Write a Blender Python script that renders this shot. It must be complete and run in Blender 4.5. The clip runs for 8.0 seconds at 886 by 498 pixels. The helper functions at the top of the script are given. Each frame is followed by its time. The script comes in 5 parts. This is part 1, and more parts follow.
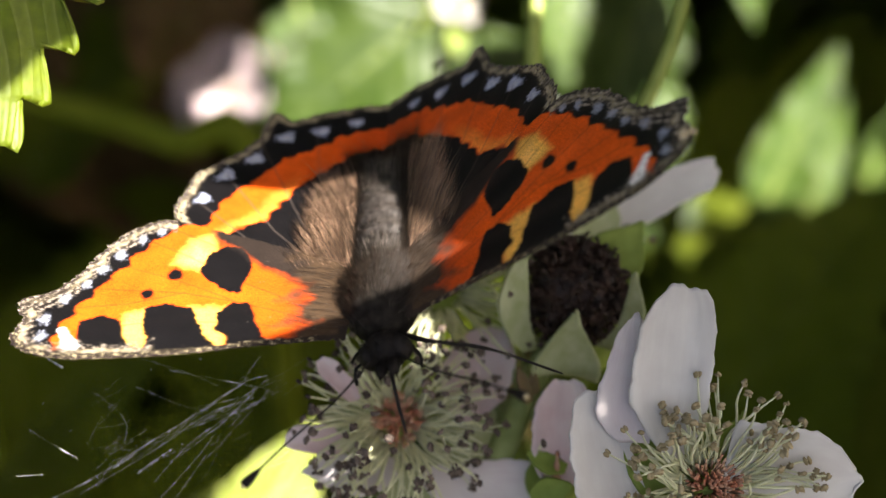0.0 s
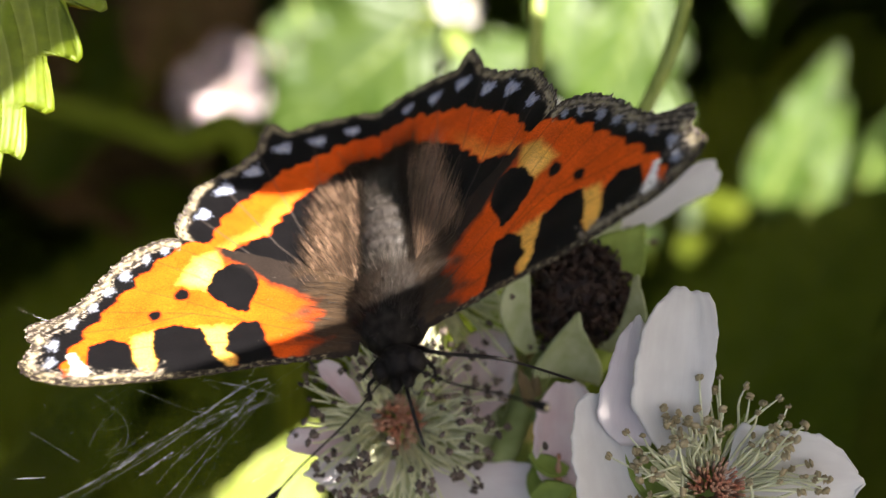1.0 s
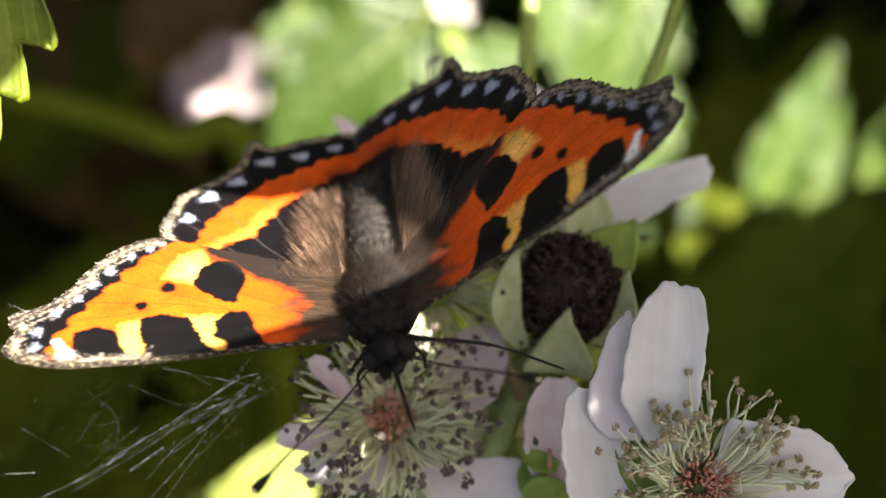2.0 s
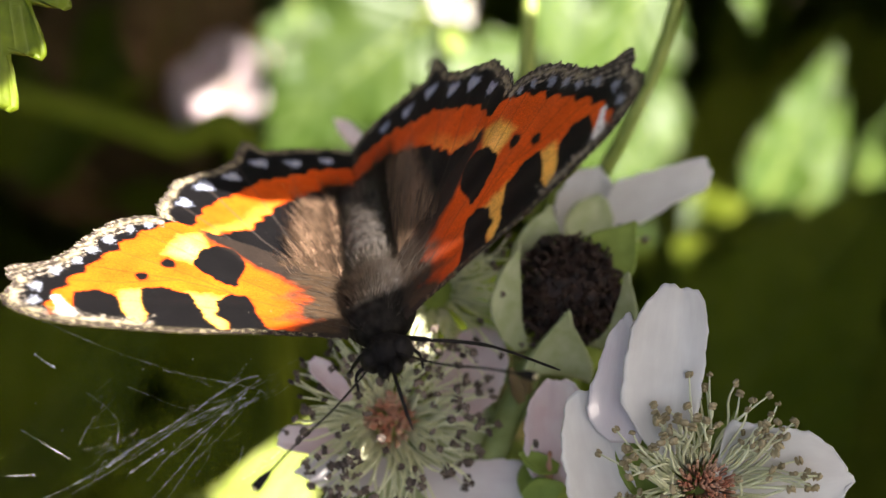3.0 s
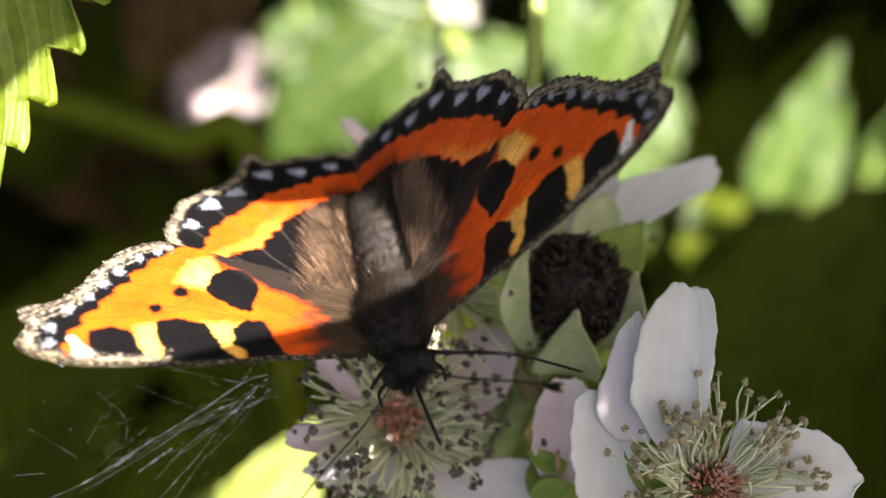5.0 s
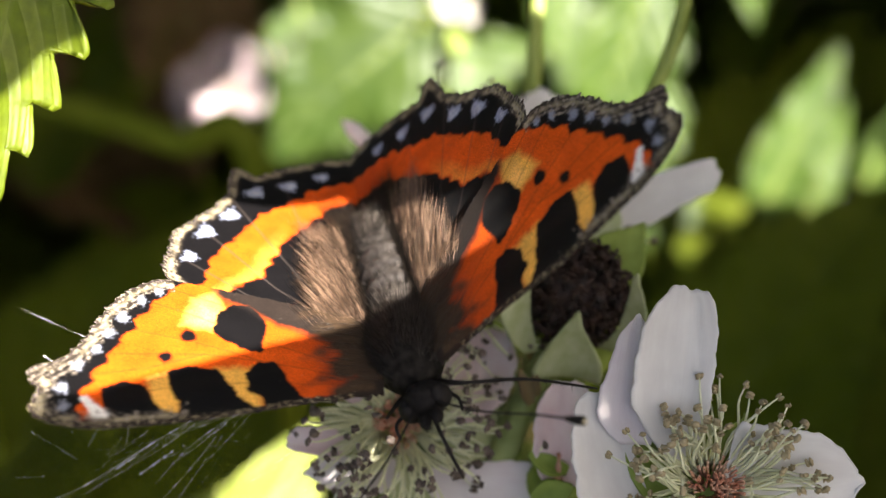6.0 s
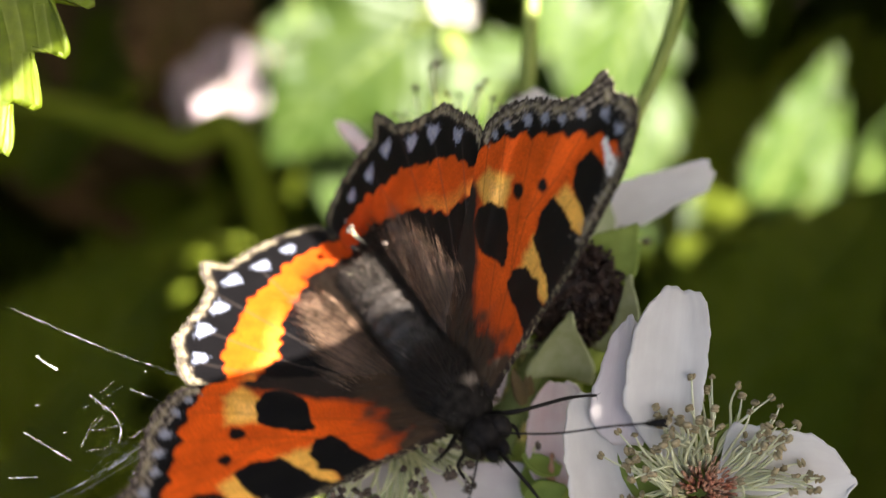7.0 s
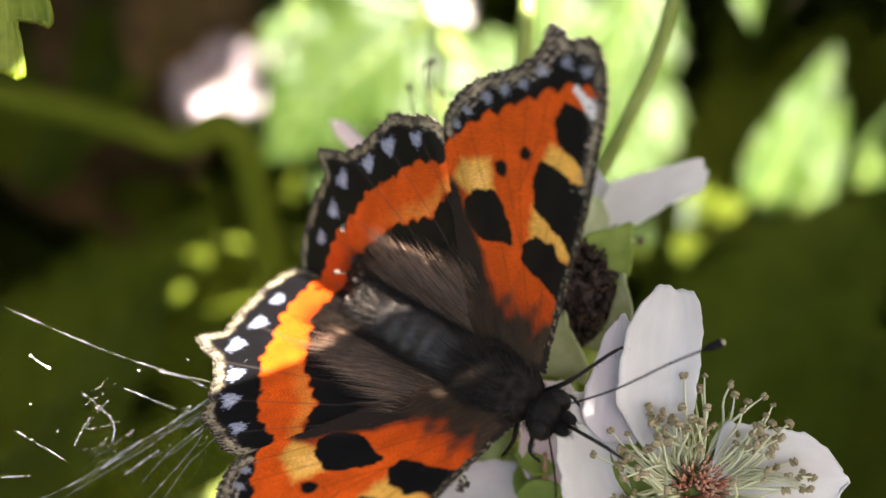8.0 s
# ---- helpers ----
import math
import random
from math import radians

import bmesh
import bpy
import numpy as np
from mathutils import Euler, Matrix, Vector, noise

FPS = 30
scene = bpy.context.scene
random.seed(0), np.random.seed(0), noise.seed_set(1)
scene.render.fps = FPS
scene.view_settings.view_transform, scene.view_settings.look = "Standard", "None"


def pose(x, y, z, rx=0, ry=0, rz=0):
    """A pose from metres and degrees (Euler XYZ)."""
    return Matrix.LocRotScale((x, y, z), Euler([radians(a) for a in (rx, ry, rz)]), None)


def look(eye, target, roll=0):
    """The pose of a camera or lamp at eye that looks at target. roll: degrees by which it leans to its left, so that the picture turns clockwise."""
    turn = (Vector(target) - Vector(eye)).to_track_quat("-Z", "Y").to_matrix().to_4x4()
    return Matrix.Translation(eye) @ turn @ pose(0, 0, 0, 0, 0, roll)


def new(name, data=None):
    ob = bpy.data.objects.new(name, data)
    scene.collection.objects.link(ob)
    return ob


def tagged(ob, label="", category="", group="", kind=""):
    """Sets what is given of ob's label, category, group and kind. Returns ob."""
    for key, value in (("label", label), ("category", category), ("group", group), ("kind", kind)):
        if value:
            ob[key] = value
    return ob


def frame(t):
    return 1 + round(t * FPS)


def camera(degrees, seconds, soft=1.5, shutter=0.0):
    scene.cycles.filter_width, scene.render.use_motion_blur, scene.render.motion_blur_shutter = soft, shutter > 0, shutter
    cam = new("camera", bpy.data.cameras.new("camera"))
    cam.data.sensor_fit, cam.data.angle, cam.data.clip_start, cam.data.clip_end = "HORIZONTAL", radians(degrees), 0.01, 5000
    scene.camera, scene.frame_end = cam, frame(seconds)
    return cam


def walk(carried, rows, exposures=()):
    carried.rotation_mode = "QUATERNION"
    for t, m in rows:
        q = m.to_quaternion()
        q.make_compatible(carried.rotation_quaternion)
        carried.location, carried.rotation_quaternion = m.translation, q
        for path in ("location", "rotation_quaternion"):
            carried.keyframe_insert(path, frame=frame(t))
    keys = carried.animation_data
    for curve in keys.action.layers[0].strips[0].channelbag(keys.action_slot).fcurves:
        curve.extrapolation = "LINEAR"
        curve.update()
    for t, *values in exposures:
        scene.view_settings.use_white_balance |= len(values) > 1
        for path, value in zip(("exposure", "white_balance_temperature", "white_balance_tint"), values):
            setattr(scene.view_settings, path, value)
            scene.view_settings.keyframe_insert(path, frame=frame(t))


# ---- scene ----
MM = 0.001
PITCH = 38.0
# The spray's own axes: u to the right, v up the slope, w out towards the open side, in millimetres.
SPRAY = pose(0, 0, 0.82, 90 - PITCH, 0, 0)


def spot(u, v, w):
    """A world place from millimetres on the spray's axes."""
    return SPRAY @ Vector((u * MM, v * MM, w * MM))


def placed(u, v, w, rx=0, ry=0, rz=0):
    """A world pose from millimetres and degrees on the spray's axes."""
    return SPRAY @ pose(u * MM, v * MM, w * MM, rx, ry, rz)


# ---- camera ----
cam = camera(36.0, 8.0, soft=1.4, shutter=0.5)
cam.data.dof.use_dof = True
cam.data.dof.focus_distance = 0.100
cam.data.dof.aperture_fstop = 21.0
SWAY = [(0.0, 20, 6), (0.5, 29, 18), (1.0, 23, 11), (1.5, 7, 0), (2.8, 4, 6), (3.0, 5, 6), (3.5, 0, 0), (4.0, 0, -6),
        (4.5, 10, -3), (4.7, 15, 1.5), (5.8, 27, 7), (6.0, 23, 9), (6.2, 20, 8), (6.5, 26, 13), (6.8, 17, 9), (7.0, 9, 10),
        (7.2, 8, 8), (7.5, 9, 14), (8.0, -4, 8)]
walk(cam, [(t, placed(-a * 0.04144, b * 0.04144, 100)) for t, a, b in SWAY], [(0.0, 2.76, 7250, 10), (0.5, 2.88, 7250, 10), (3.0, 2.94, 7250, 10), (6.5, 2.94, 7250, 10), (7.0, 3.14, 7250, 10), (7.5, 3.28, 7250, 10), (8.0, 3.5, 7250, 10)])

# ---- light ----
SUN_WAY = (SPRAY.to_3x3() @ Vector((0.542, 0.455, 0.707))).normalized()
elevation = math.asin(SUN_WAY.z)
azimuth = math.atan2(SUN_WAY.x, SUN_WAY.y)
world = bpy.data.worlds.new("sky")
scene.world = world
world.use_nodes = True
wn = world.node_tree
sky = wn.nodes.new("ShaderNodeTexSky")
sky.sky_type = "NISHITA"
sky.sun_disc = False
sky.air_density, sky.dust_density, sky.ozone_density = 0.8, 3.5, 0.6
sky.sun_elevation, sky.sun_rotation = elevation, azimuth
wn.links.new(sky.outputs[0], wn.nodes["Background"].inputs[0])
wn.nodes["Background"].inputs[1].default_value = 0.040
sun = new("sun", bpy.data.lights.new("sun", "SUN"))
sun.data.energy, sun.data.angle, sun.data.color = 3.6, radians(0.53), (1.0, 0.98, 0.99)
sun.matrix_world = look(SUN_WAY * 3, (0, 0, 0))


# ---- materials ----
def material(name, rough=0.6, spec=0.4):
    m = bpy.data.materials.new(name)
    m.use_nodes = True
    b = m.node_tree.nodes["Principled BSDF"]
    b.inputs["Roughness"].default_value = rough
    b.inputs["Specular IOR Level"].default_value = spec
    return m, m.node_tree, b


def node(tree, kind, **values):
    n = tree.nodes.new(kind)
    for key, value in values.items():
        n.inputs[key.replace("_", " ")].default_value = value
    return n


def noise_mix(tree, scale, low, high, detail=4, start=0.35, end=0.65, coords=None):
    """A colour that wavers between two colours in clouds of that scale (per metre)."""
    if coords is None:
        coords = tree.nodes.new("ShaderNodeTexCoord").outputs["Object"]
    n = node(tree, "ShaderNodeTexNoise", Scale=scale, Detail=detail)
    tree.links.new(coords, n.inputs["Vector"])
    r = tree.nodes.new("ShaderNodeValToRGB")
    r.color_ramp.elements[0].position, r.color_ramp.elements[1].position = start, end
    r.color_ramp.elements[0].color, r.color_ramp.elements[1].color = (*low, 1), (*high, 1)
    tree.links.new(n.outputs["Fac"], r.inputs["Fac"])
    return r.outputs["Color"], n.outputs["Fac"]


def mix(tree, fac, a, b, blend="MIX"):
    n = tree.nodes.new("ShaderNodeMix")
    n.data_type, n.blend_type = "RGBA", blend
    for socket, value in ((n.inputs[0], fac), (n.inputs[6], a), (n.inputs[7], b)):
        if isinstance(value, bpy.types.NodeSocket):
            tree.links.new(value, socket)
        elif isinstance(value, (int, float)):
            socket.default_value = value
        else:
            socket.default_value = (*value, 1)
    return n.outputs[2]


def math_node(tree, op, a, b=0.0, clamp=False):
    n = tree.nodes.new("ShaderNodeMath")
    n.operation, n.use_clamp = op, clamp
    for socket, value in ((n.inputs[0], a), (n.inputs[1], b)):
        if isinstance(value, bpy.types.NodeSocket):
            tree.links.new(value, socket)
        else:
            socket.default_value = value
    return n.outputs[0]


def bump(tree, b, height, strength=0.3, distance=0.0002):
    n = node(tree, "ShaderNodeBump", Strength=strength, Distance=distance)
    tree.links.new(height, n.inputs["Height"])
    tree.links.new(n.outputs["Normal"], b.inputs["Normal"])


def see_through(tree, b, colour, share):
    """Lets part of the light pass through a thin sheet."""
    t = tree.nodes.new("ShaderNodeBsdfTranslucent")
    m = tree.nodes.new("ShaderNodeMixShader")
    m.inputs[0].default_value = share
    if isinstance(colour, bpy.types.NodeSocket):
        tree.links.new(colour, t.inputs["Color"])
    else:
        t.inputs["Color"].default_value = (*colour, 1)
    tree.links.new(b.outputs[0], m.inputs[1])
    tree.links.new(t.outputs[0], m.inputs[2])
    tree.links.new(m.outputs[0], tree.nodes["Material Output"].inputs["Surface"])


def plain(name, low, high, scale, rough=0.6, spec=0.4, relief=0.3, through_share=0.0, distance=0.0001):
    m, tree, b = material(name, rough, spec)
    colour, fac = noise_mix(tree, scale, low, high)
    info = tree.nodes.new("ShaderNodeObjectInfo")
    shade = math_node(tree, "MULTIPLY_ADD", info.outputs["Random"], 0.3)
    shade.node.inputs[2].default_value = 0.85
    colour = mix(tree, 1.0, colour, shade, "MULTIPLY")
    tree.links.new(colour, b.inputs["Base Color"])
    fine = node(tree, "ShaderNodeTexNoise", Scale=scale * 6, Detail=5)
    tree.links.new(tree.nodes["Texture Coordinate"].outputs["Object"], fine.inputs["Vector"])
    bump(tree, b, fine.outputs["Fac"], relief, distance)
    if through_share:
        see_through(tree, b, colour, through_share)
    return m


def leaf_material(name, low, high, vein, rough=0.45, spec=0.5, share=0.3, relief=0.45):
    """A leaf blade: clouded green, paler midrib and side veins in relief, along the blade's own map."""
    m, tree, b = material(name, rough, spec)
    uv = tree.nodes.new("ShaderNodeUVMap")
    sep = tree.nodes.new("ShaderNodeSeparateXYZ")
    tree.links.new(uv.outputs[0], sep.inputs[0])
    s, t = sep.outputs[0], math_node(tree, "ABSOLUTE", math_node(tree, "MULTIPLY_ADD", sep.outputs[1], 2.0))
    t.node.inputs[0].links[0].from_node.inputs[2].default_value = -1.0
    colour, fac = noise_mix(tree, 140, low, high)
    spots, _ = noise_mix(tree, 900, (0.8, 0.8, 0.75), (1.1, 1.1, 1.0), 5)
    colour = mix(tree, 1.0, colour, spots, "MULTIPLY")
    run = math_node(tree, "SUBTRACT", math_node(tree, "MULTIPLY", s, 9.0), math_node(tree, "MULTIPLY", t, 3.2))
    wave = math_node(tree, "ABSOLUTE", math_node(tree, "SUBTRACT", math_node(tree, "FRACT", run), 0.5))
    side = math_node(tree, "SUBTRACT", 1.0, math_node(tree, "MULTIPLY", wave, 9.0), True)
    rib = math_node(tree, "SUBTRACT", 1.0, math_node(tree, "MULTIPLY", t, 16.0), True)
    lines = math_node(tree, "MAXIMUM", side, rib)
    colour = mix(tree, math_node(tree, "MULTIPLY", lines, 0.55), colour, vein)
    info = tree.nodes.new("ShaderNodeObjectInfo")
    shade = math_node(tree, "MULTIPLY_ADD", info.outputs["Random"], 0.4)
    shade.node.inputs[2].default_value = 0.8
    colour = mix(tree, 1.0, colour, shade, "MULTIPLY")
    tree.links.new(colour, b.inputs["Base Color"])
    puff = math_node(tree, "ADD", math_node(tree, "MULTIPLY", wave, 1.6), math_node(tree, "MULTIPLY", fac, 0.5))
    bump(tree, b, puff, relief, 0.0008)
    see_through(tree, b, mix(tree, 1.0, colour, (1.3, 1.25, 0.5), "MULTIPLY"), share)
    return m


def painted(name, rough=0.52, grain=9000, sheen=0.05):
    """A wing's scales: its mesh carries the colours of the marks, the grain of the scales lies over them."""
    m, tree, b = material(name, rough, 0.11)
    at = tree.nodes.new("ShaderNodeAttribute")
    at.attribute_name = "marks"
    co = tree.nodes.new("ShaderNodeTexCoord").outputs["Object"]
    dust, fac = noise_mix(tree, grain, (0.72, 0.70, 0.68), (1.25, 1.22, 1.15), 2, 0.3, 0.7, co)
    cloud, _ = noise_mix(tree, 700, (0.85, 0.85, 0.85), (1.12, 1.12, 1.1), 4, 0.3, 0.7, co)
    colour = mix(tree, 1.0, mix(tree, 1.0, at.outputs["Color"], dust, "MULTIPLY"), cloud, "MULTIPLY")
    worn, _ = noise_mix(tree, 2600, (0, 0, 0), (1, 1, 1), 3, 0.72, 0.80, co)
    colour = mix(tree, math_node(tree, "MULTIPLY", worn, 0.25), colour, (0.45, 0.38, 0.32))
    tree.links.new(colour, b.inputs["Base Color"])
    b.inputs["Sheen Weight"].default_value = sheen
    b.inputs["Sheen Roughness"].default_value = 0.4
    bump(tree, b, fac, 0.35, 0.00006)
    return m


def fur_material(name, dark, pale, share, rough, spec):
    """Hairs that differ one from another: most dark, a share of them pale."""
    m, tree, b = material(name, rough, spec)
    geo = tree.nodes.new("ShaderNodeNewGeometry")
    r = tree.nodes.new("ShaderNodeValToRGB")
    r.color_ramp.elements[0].position, r.color_ramp.elements[1].position = 1 - 2 * share, 1.0
    r.color_ramp.elements[0].color, r.color_ramp.elements[1].color = (*dark, 1), (*pale, 1)
    tree.links.new(geo.outputs["Random Per Island"], r.inputs["Fac"])
    cloud, _ = noise_mix(tree, 350, (0.7, 0.7, 0.7), (1.2, 1.2, 1.2))
    tree.links.new(mix(tree, 1.0, r.outputs["Color"], cloud, "MULTIPLY"), b.inputs["Base Color"])
    return m


def petal_material(name, low, high):
    """A thin petal: clouded colour with faint creases that run along it."""
    m, tree, b = material(name, 0.6, 0.25)
    colour, fac = noise_mix(tree, 170, low, high)
    uv = tree.nodes.new("ShaderNodeUVMap")
    grid = tree.nodes.new("ShaderNodeMapping")
    grid.inputs["Scale"].default_value = (3.0, 9, 1)
    tree.links.new(uv.outputs[0], grid.inputs["Vector"])
    crease, ridge = noise_mix(tree, 1.0, (0.955, 0.945, 0.95), (1.03, 1.03, 1.03), 6, 0.3, 0.7, grid.outputs[0])
    colour = mix(tree, 1.0, colour, crease, "MULTIPLY")
    tree.links.new(colour, b.inputs["Base Color"])
    bump(tree, b, ridge, 0.25, 0.00012)
    see_through(tree, b, colour, 0.25)
    return m


M_WING = painted("wing_scales")
M_FUR = plain("brown_fur", (0.009, 0.006, 0.004), (0.045, 0.030, 0.020), 4200, 0.4, 0.45)
M_PALEFUR = fur_material("tawny_fur", (0.050, 0.029, 0.016), (0.62, 0.39, 0.26), 0.42, 0.33, 1.0)
M_ABDOMEN = plain("grey_abdomen", (0.018, 0.014, 0.012), (0.055, 0.046, 0.040), 1800, 0.5, 0.5)
M_GREYHAIR = fur_material("grey_hair", (0.020, 0.015, 0.011), (0.28, 0.235, 0.20), 0.2, 0.35, 0.9)
M_BLACK = plain("black_chitin", (0.006, 0.005, 0.005), (0.016, 0.013, 0.011), 2500, 0.65, 0.15)
M_GREYFUR = plain("grey_thorax_fur", (0.006, 0.005, 0.004), (0.020, 0.017, 0.014), 1500, 0.85, 0.08)
M_CLUB = plain("antenna_tip", (0.45, 0.38, 0.22), (0.6, 0.5, 0.3), 3000)
M_PETAL = petal_material("white_petal", (0.66, 0.63, 0.585), (0.78, 0.76, 0.715))
M_PINK = petal_material("pink_petal", (0.69, 0.50, 0.52), (0.79, 0.74, 0.73))
M_PINK_PALE = petal_material("blush_petal", (0.68, 0.60, 0.60), (0.76, 0.735, 0.71))
M_FILAMENT = plain("filament", (0.69, 0.69, 0.42), (0.83, 0.83, 0.62), 800, 0.5, 0.3, 0.1, 0.2)
M_ANTHER_OLD = plain("old_anther", (0.03, 0.022, 0.020), (0.20, 0.155, 0.125), 500, 0.8, 0.2)
M_ANTHER = plain("fresh_anther", (0.24, 0.19, 0.10), (0.42, 0.34, 0.20), 1400, 0.8, 0.2)
M_STYLE = plain("red_styles", (0.40, 0.13, 0.07), (0.55, 0.36, 0.24), 900, 0.5, 0.3)
M_SEPAL = plain("downy_sepal", (0.32, 0.36, 0.17), (0.46, 0.49, 0.29), 500, 0.75, 0.3, 0.4, 0.15)
M_SEPAL_GREEN = plain("green_sepal", (0.19, 0.26, 0.04), (0.33, 0.42, 0.09), 350, 0.6, 0.3, 0.3, 0.25)
M_STALK = plain("green_stalk", (0.19, 0.25, 0.035), (0.31, 0.37, 0.09), 300, 0.55, 0.4)
M_DOWNY = plain("downy_stalk", (0.15, 0.19, 0.06), (0.26, 0.31, 0.12), 300, 0.65, 0.3)
M_FRUIT = plain("withered_core", (0.010, 0.006, 0.005), (0.06, 0.030, 0.020), 900, 0.6, 0.4)
M_WEB = plain("spider_silk", (0.70, 0.70, 0.68), (0.93, 0.93, 0.92), 1500, 0.22, 1.0, 0.0)
M_OLIVE = plain("olive_cane", (0.14, 0.17, 0.010), (0.21, 0.24, 0.020), 60, 0.7, 0.2)
M_CANE = plain("bramble_cane", (0.10, 0.06, 0.03), (0.20, 0.17, 0.05), 120, 0.6, 0.4)
M_SOIL = plain("leaf_litter_soil", (0.012, 0.009, 0.006), (0.05, 0.033, 0.020), 30, 0.9, 0.2, 0.8, 0, 0.01)
M_LEAF = leaf_material("bramble_leaf", (0.050, 0.092, 0.010), (0.09, 0.15, 0.018), (0.16, 0.22, 0.06), 0.5, 0.3, 0.4)
M_LEAF_PALE = leaf_material("young_leaf", (0.036, 0.080, 0.008), (0.078, 0.132, 0.020), (0.17, 0.23, 0.075), 0.45, 0.4, 0.3, 0.9)
M_LEAF_DARK = leaf_material("old_leaf", (0.075, 0.105, 0.007), (0.115, 0.145, 0.011), (0.09, 0.12, 0.015), 0.65, 0.2, 0.2)
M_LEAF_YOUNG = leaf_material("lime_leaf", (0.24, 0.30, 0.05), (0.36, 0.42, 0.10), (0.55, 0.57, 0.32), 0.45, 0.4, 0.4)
M_LEAF_SOFT = leaf_material("broad_leaf", (0.15, 0.20, 0.012), (0.22, 0.27, 0.020), (0.20, 0.25, 0.04), 0.65, 0.2, 0.25)
M_LEAF_THIN = leaf_material("thin_leaf", (0.13, 0.185, 0.009), (0.19, 0.25, 0.016), (0.20, 0.25, 0.04), 0.45, 0.4, 0.5)
M_CANOPY = leaf_material("canopy_leaf", (0.10, 0.125, 0.014), (0.15, 0.175, 0.022), (0.11, 0.13, 0.03), 0.6, 0.25, 0.5)
M_WITHERED = leaf_material("withered_leaf", (0.15, 0.095, 0.045), (0.26, 0.17, 0.08), (0.26, 0.18, 0.09), 0.75, 0.15, 0.2)
M_BROWN = plain("dead_cane", (0.03, 0.014, 0.008), (0.07, 0.035, 0.018), 120, 0.7, 0.2)


# ---- mesh helpers ----
def mesh_part(name, verts, faces, mat, parent=None, m=None, label="", uv=None, marks=None, smooth=True):
    """Links one mesh object, under a thing if a parent is given."""
    me = bpy.data.meshes.new(name)
    me.from_pydata([tuple(v) for v in verts], [], faces)
    if uv is not None:
        layer = me.uv_layers.new(name="UVMap")
        idx = np.empty(len(me.loops), dtype=np.int32)
        me.loops.foreach_get("vertex_index", idx)
        layer.data.foreach_set("uv", np.asarray(uv, dtype=np.float32)[idx].ravel())
    if marks is not None:
        col = me.color_attributes.new("marks", "FLOAT_COLOR", "POINT")
        col.data.foreach_set("color", np.c_[marks, np.ones(len(marks))].astype(np.float32).ravel())
    mats = mat if isinstance(mat, (list, tuple)) else [mat]
    for one in mats:
        me.materials.append(one)
    if smooth:
        me.polygons.foreach_set("use_smooth", [True] * len(me.polygons))
    me.update()
    ob = new(name, me)
    if parent is not None:
        ob.parent = parent
    if m is not None:
        ob.matrix_basis = m
    if label:
        tagged(ob, label)
    return ob


def thing(name, m, label, category, group="", kind=""):
    ob = new(name)
    ob.empty_display_size = 0.005
    ob.matrix_basis = m
    return tagged(ob, label, category, group, kind)


def sheet(points, thick):
    """A thin solid from an n x k grid of places (numpy, metres): two skins and a rim. Returns verts, faces, and the map."""
    n, k = points.shape[:2]
    du = np.gradient(points, axis=0)
    dv = np.gradient(points, axis=1)
    nor = np.cross(du, dv)
    nor /= np.linalg.norm(nor, axis=2, keepdims=True) + 1e-12
    top, low = points + nor * thick / 2, points - nor * thick / 2
    verts = np.concatenate([top.reshape(-1, 3), low.reshape(-1, 3)])
    N = n * k
    i, j = np.meshgrid(np.arange(n - 1), np.arange(k - 1), indexing="ij")
    a = (i * k + j).ravel()
    quads = np.stack([a, a + k, a + k + 1, a + 1], 1)
    faces = quads.tolist() + (quads[:, ::-1] + N).tolist()
    ring = [(x, 0) for x in range(n)] + [(n - 1, y) for y in range(1, k)] + [(x, k - 1) for x in range(n - 2, -1, -1)] + [(0, y) for y in range(k - 2, 0, -1)]
    ring = [x * k + y for x, y in ring]
    for p, q in zip(ring, ring[1:] + ring[:1]):
        faces.append([p, p + N, q + N, q])
    s, t = np.meshgrid(np.linspace(0, 1, n), np.linspace(0, 1, k), indexing="ij")
    uv = np.stack([s.ravel(), t.ravel()], 1)
    return verts, faces, np.concatenate([uv, uv])


def tube(path, radii, sides=8):
    """A tapering tube along a list of places, with closed ends."""
    path = [Vector(p) for p in path]
    verts, faces = [], []
    side = None
    for i, p in enumerate(path):
        d = (path[min(i + 1, len(path) - 1)] - path[max(i - 1, 0)]).normalized()
        if side is None:
            side = d.orthogonal().normalized()
        side = (side - d * side.dot(d)).normalized()
        up = d.cross(side)
        r = radii[i] if isinstance(radii, (list, tuple)) else radii
        for q in range(sides):
            a = 2 * math.pi * q / sides
            verts.append(p + (side * math.cos(a) + up * math.sin(a)) * r)
    for i in range(len(path) - 1):
        for q in range(sides):
            a, b = i * sides + q, i * sides + (q + 1) % sides
            faces.append([a, b, b + sides, a + sides])
    faces.append(list(range(sides))[::-1])
    faces.append([len(verts) - sides + q for q in range(sides)])
    return [tuple(v) for v in verts], faces


def join(*pieces):
    verts, faces = [], []
    for v, f in pieces:
        base = len(verts)
        verts += [tuple(p) for p in v]
        faces += [[i + base for i in g] for g in f]
    return verts, faces


def curve(points, n):
    """n places on a smooth line through the points (Catmull-Rom)."""
    P = np.array(points, float)
    P = np.vstack([2 * P[0] - P[1], P, 2 * P[-1] - P[-2]])
    out = []
    m = len(P) - 3
    for x in np.linspace(0, m, n):
        i = min(int(x), m - 1)
        t = x - i
        a, b, c, d = P[i:i + 4]
        out.append(0.5 * (2 * b + (c - a) * t + (2 * a - 5 * b + 4 * c - d) * t * t + (3 * b - 3 * c + d - a) * t ** 3))
    return np.array(out)


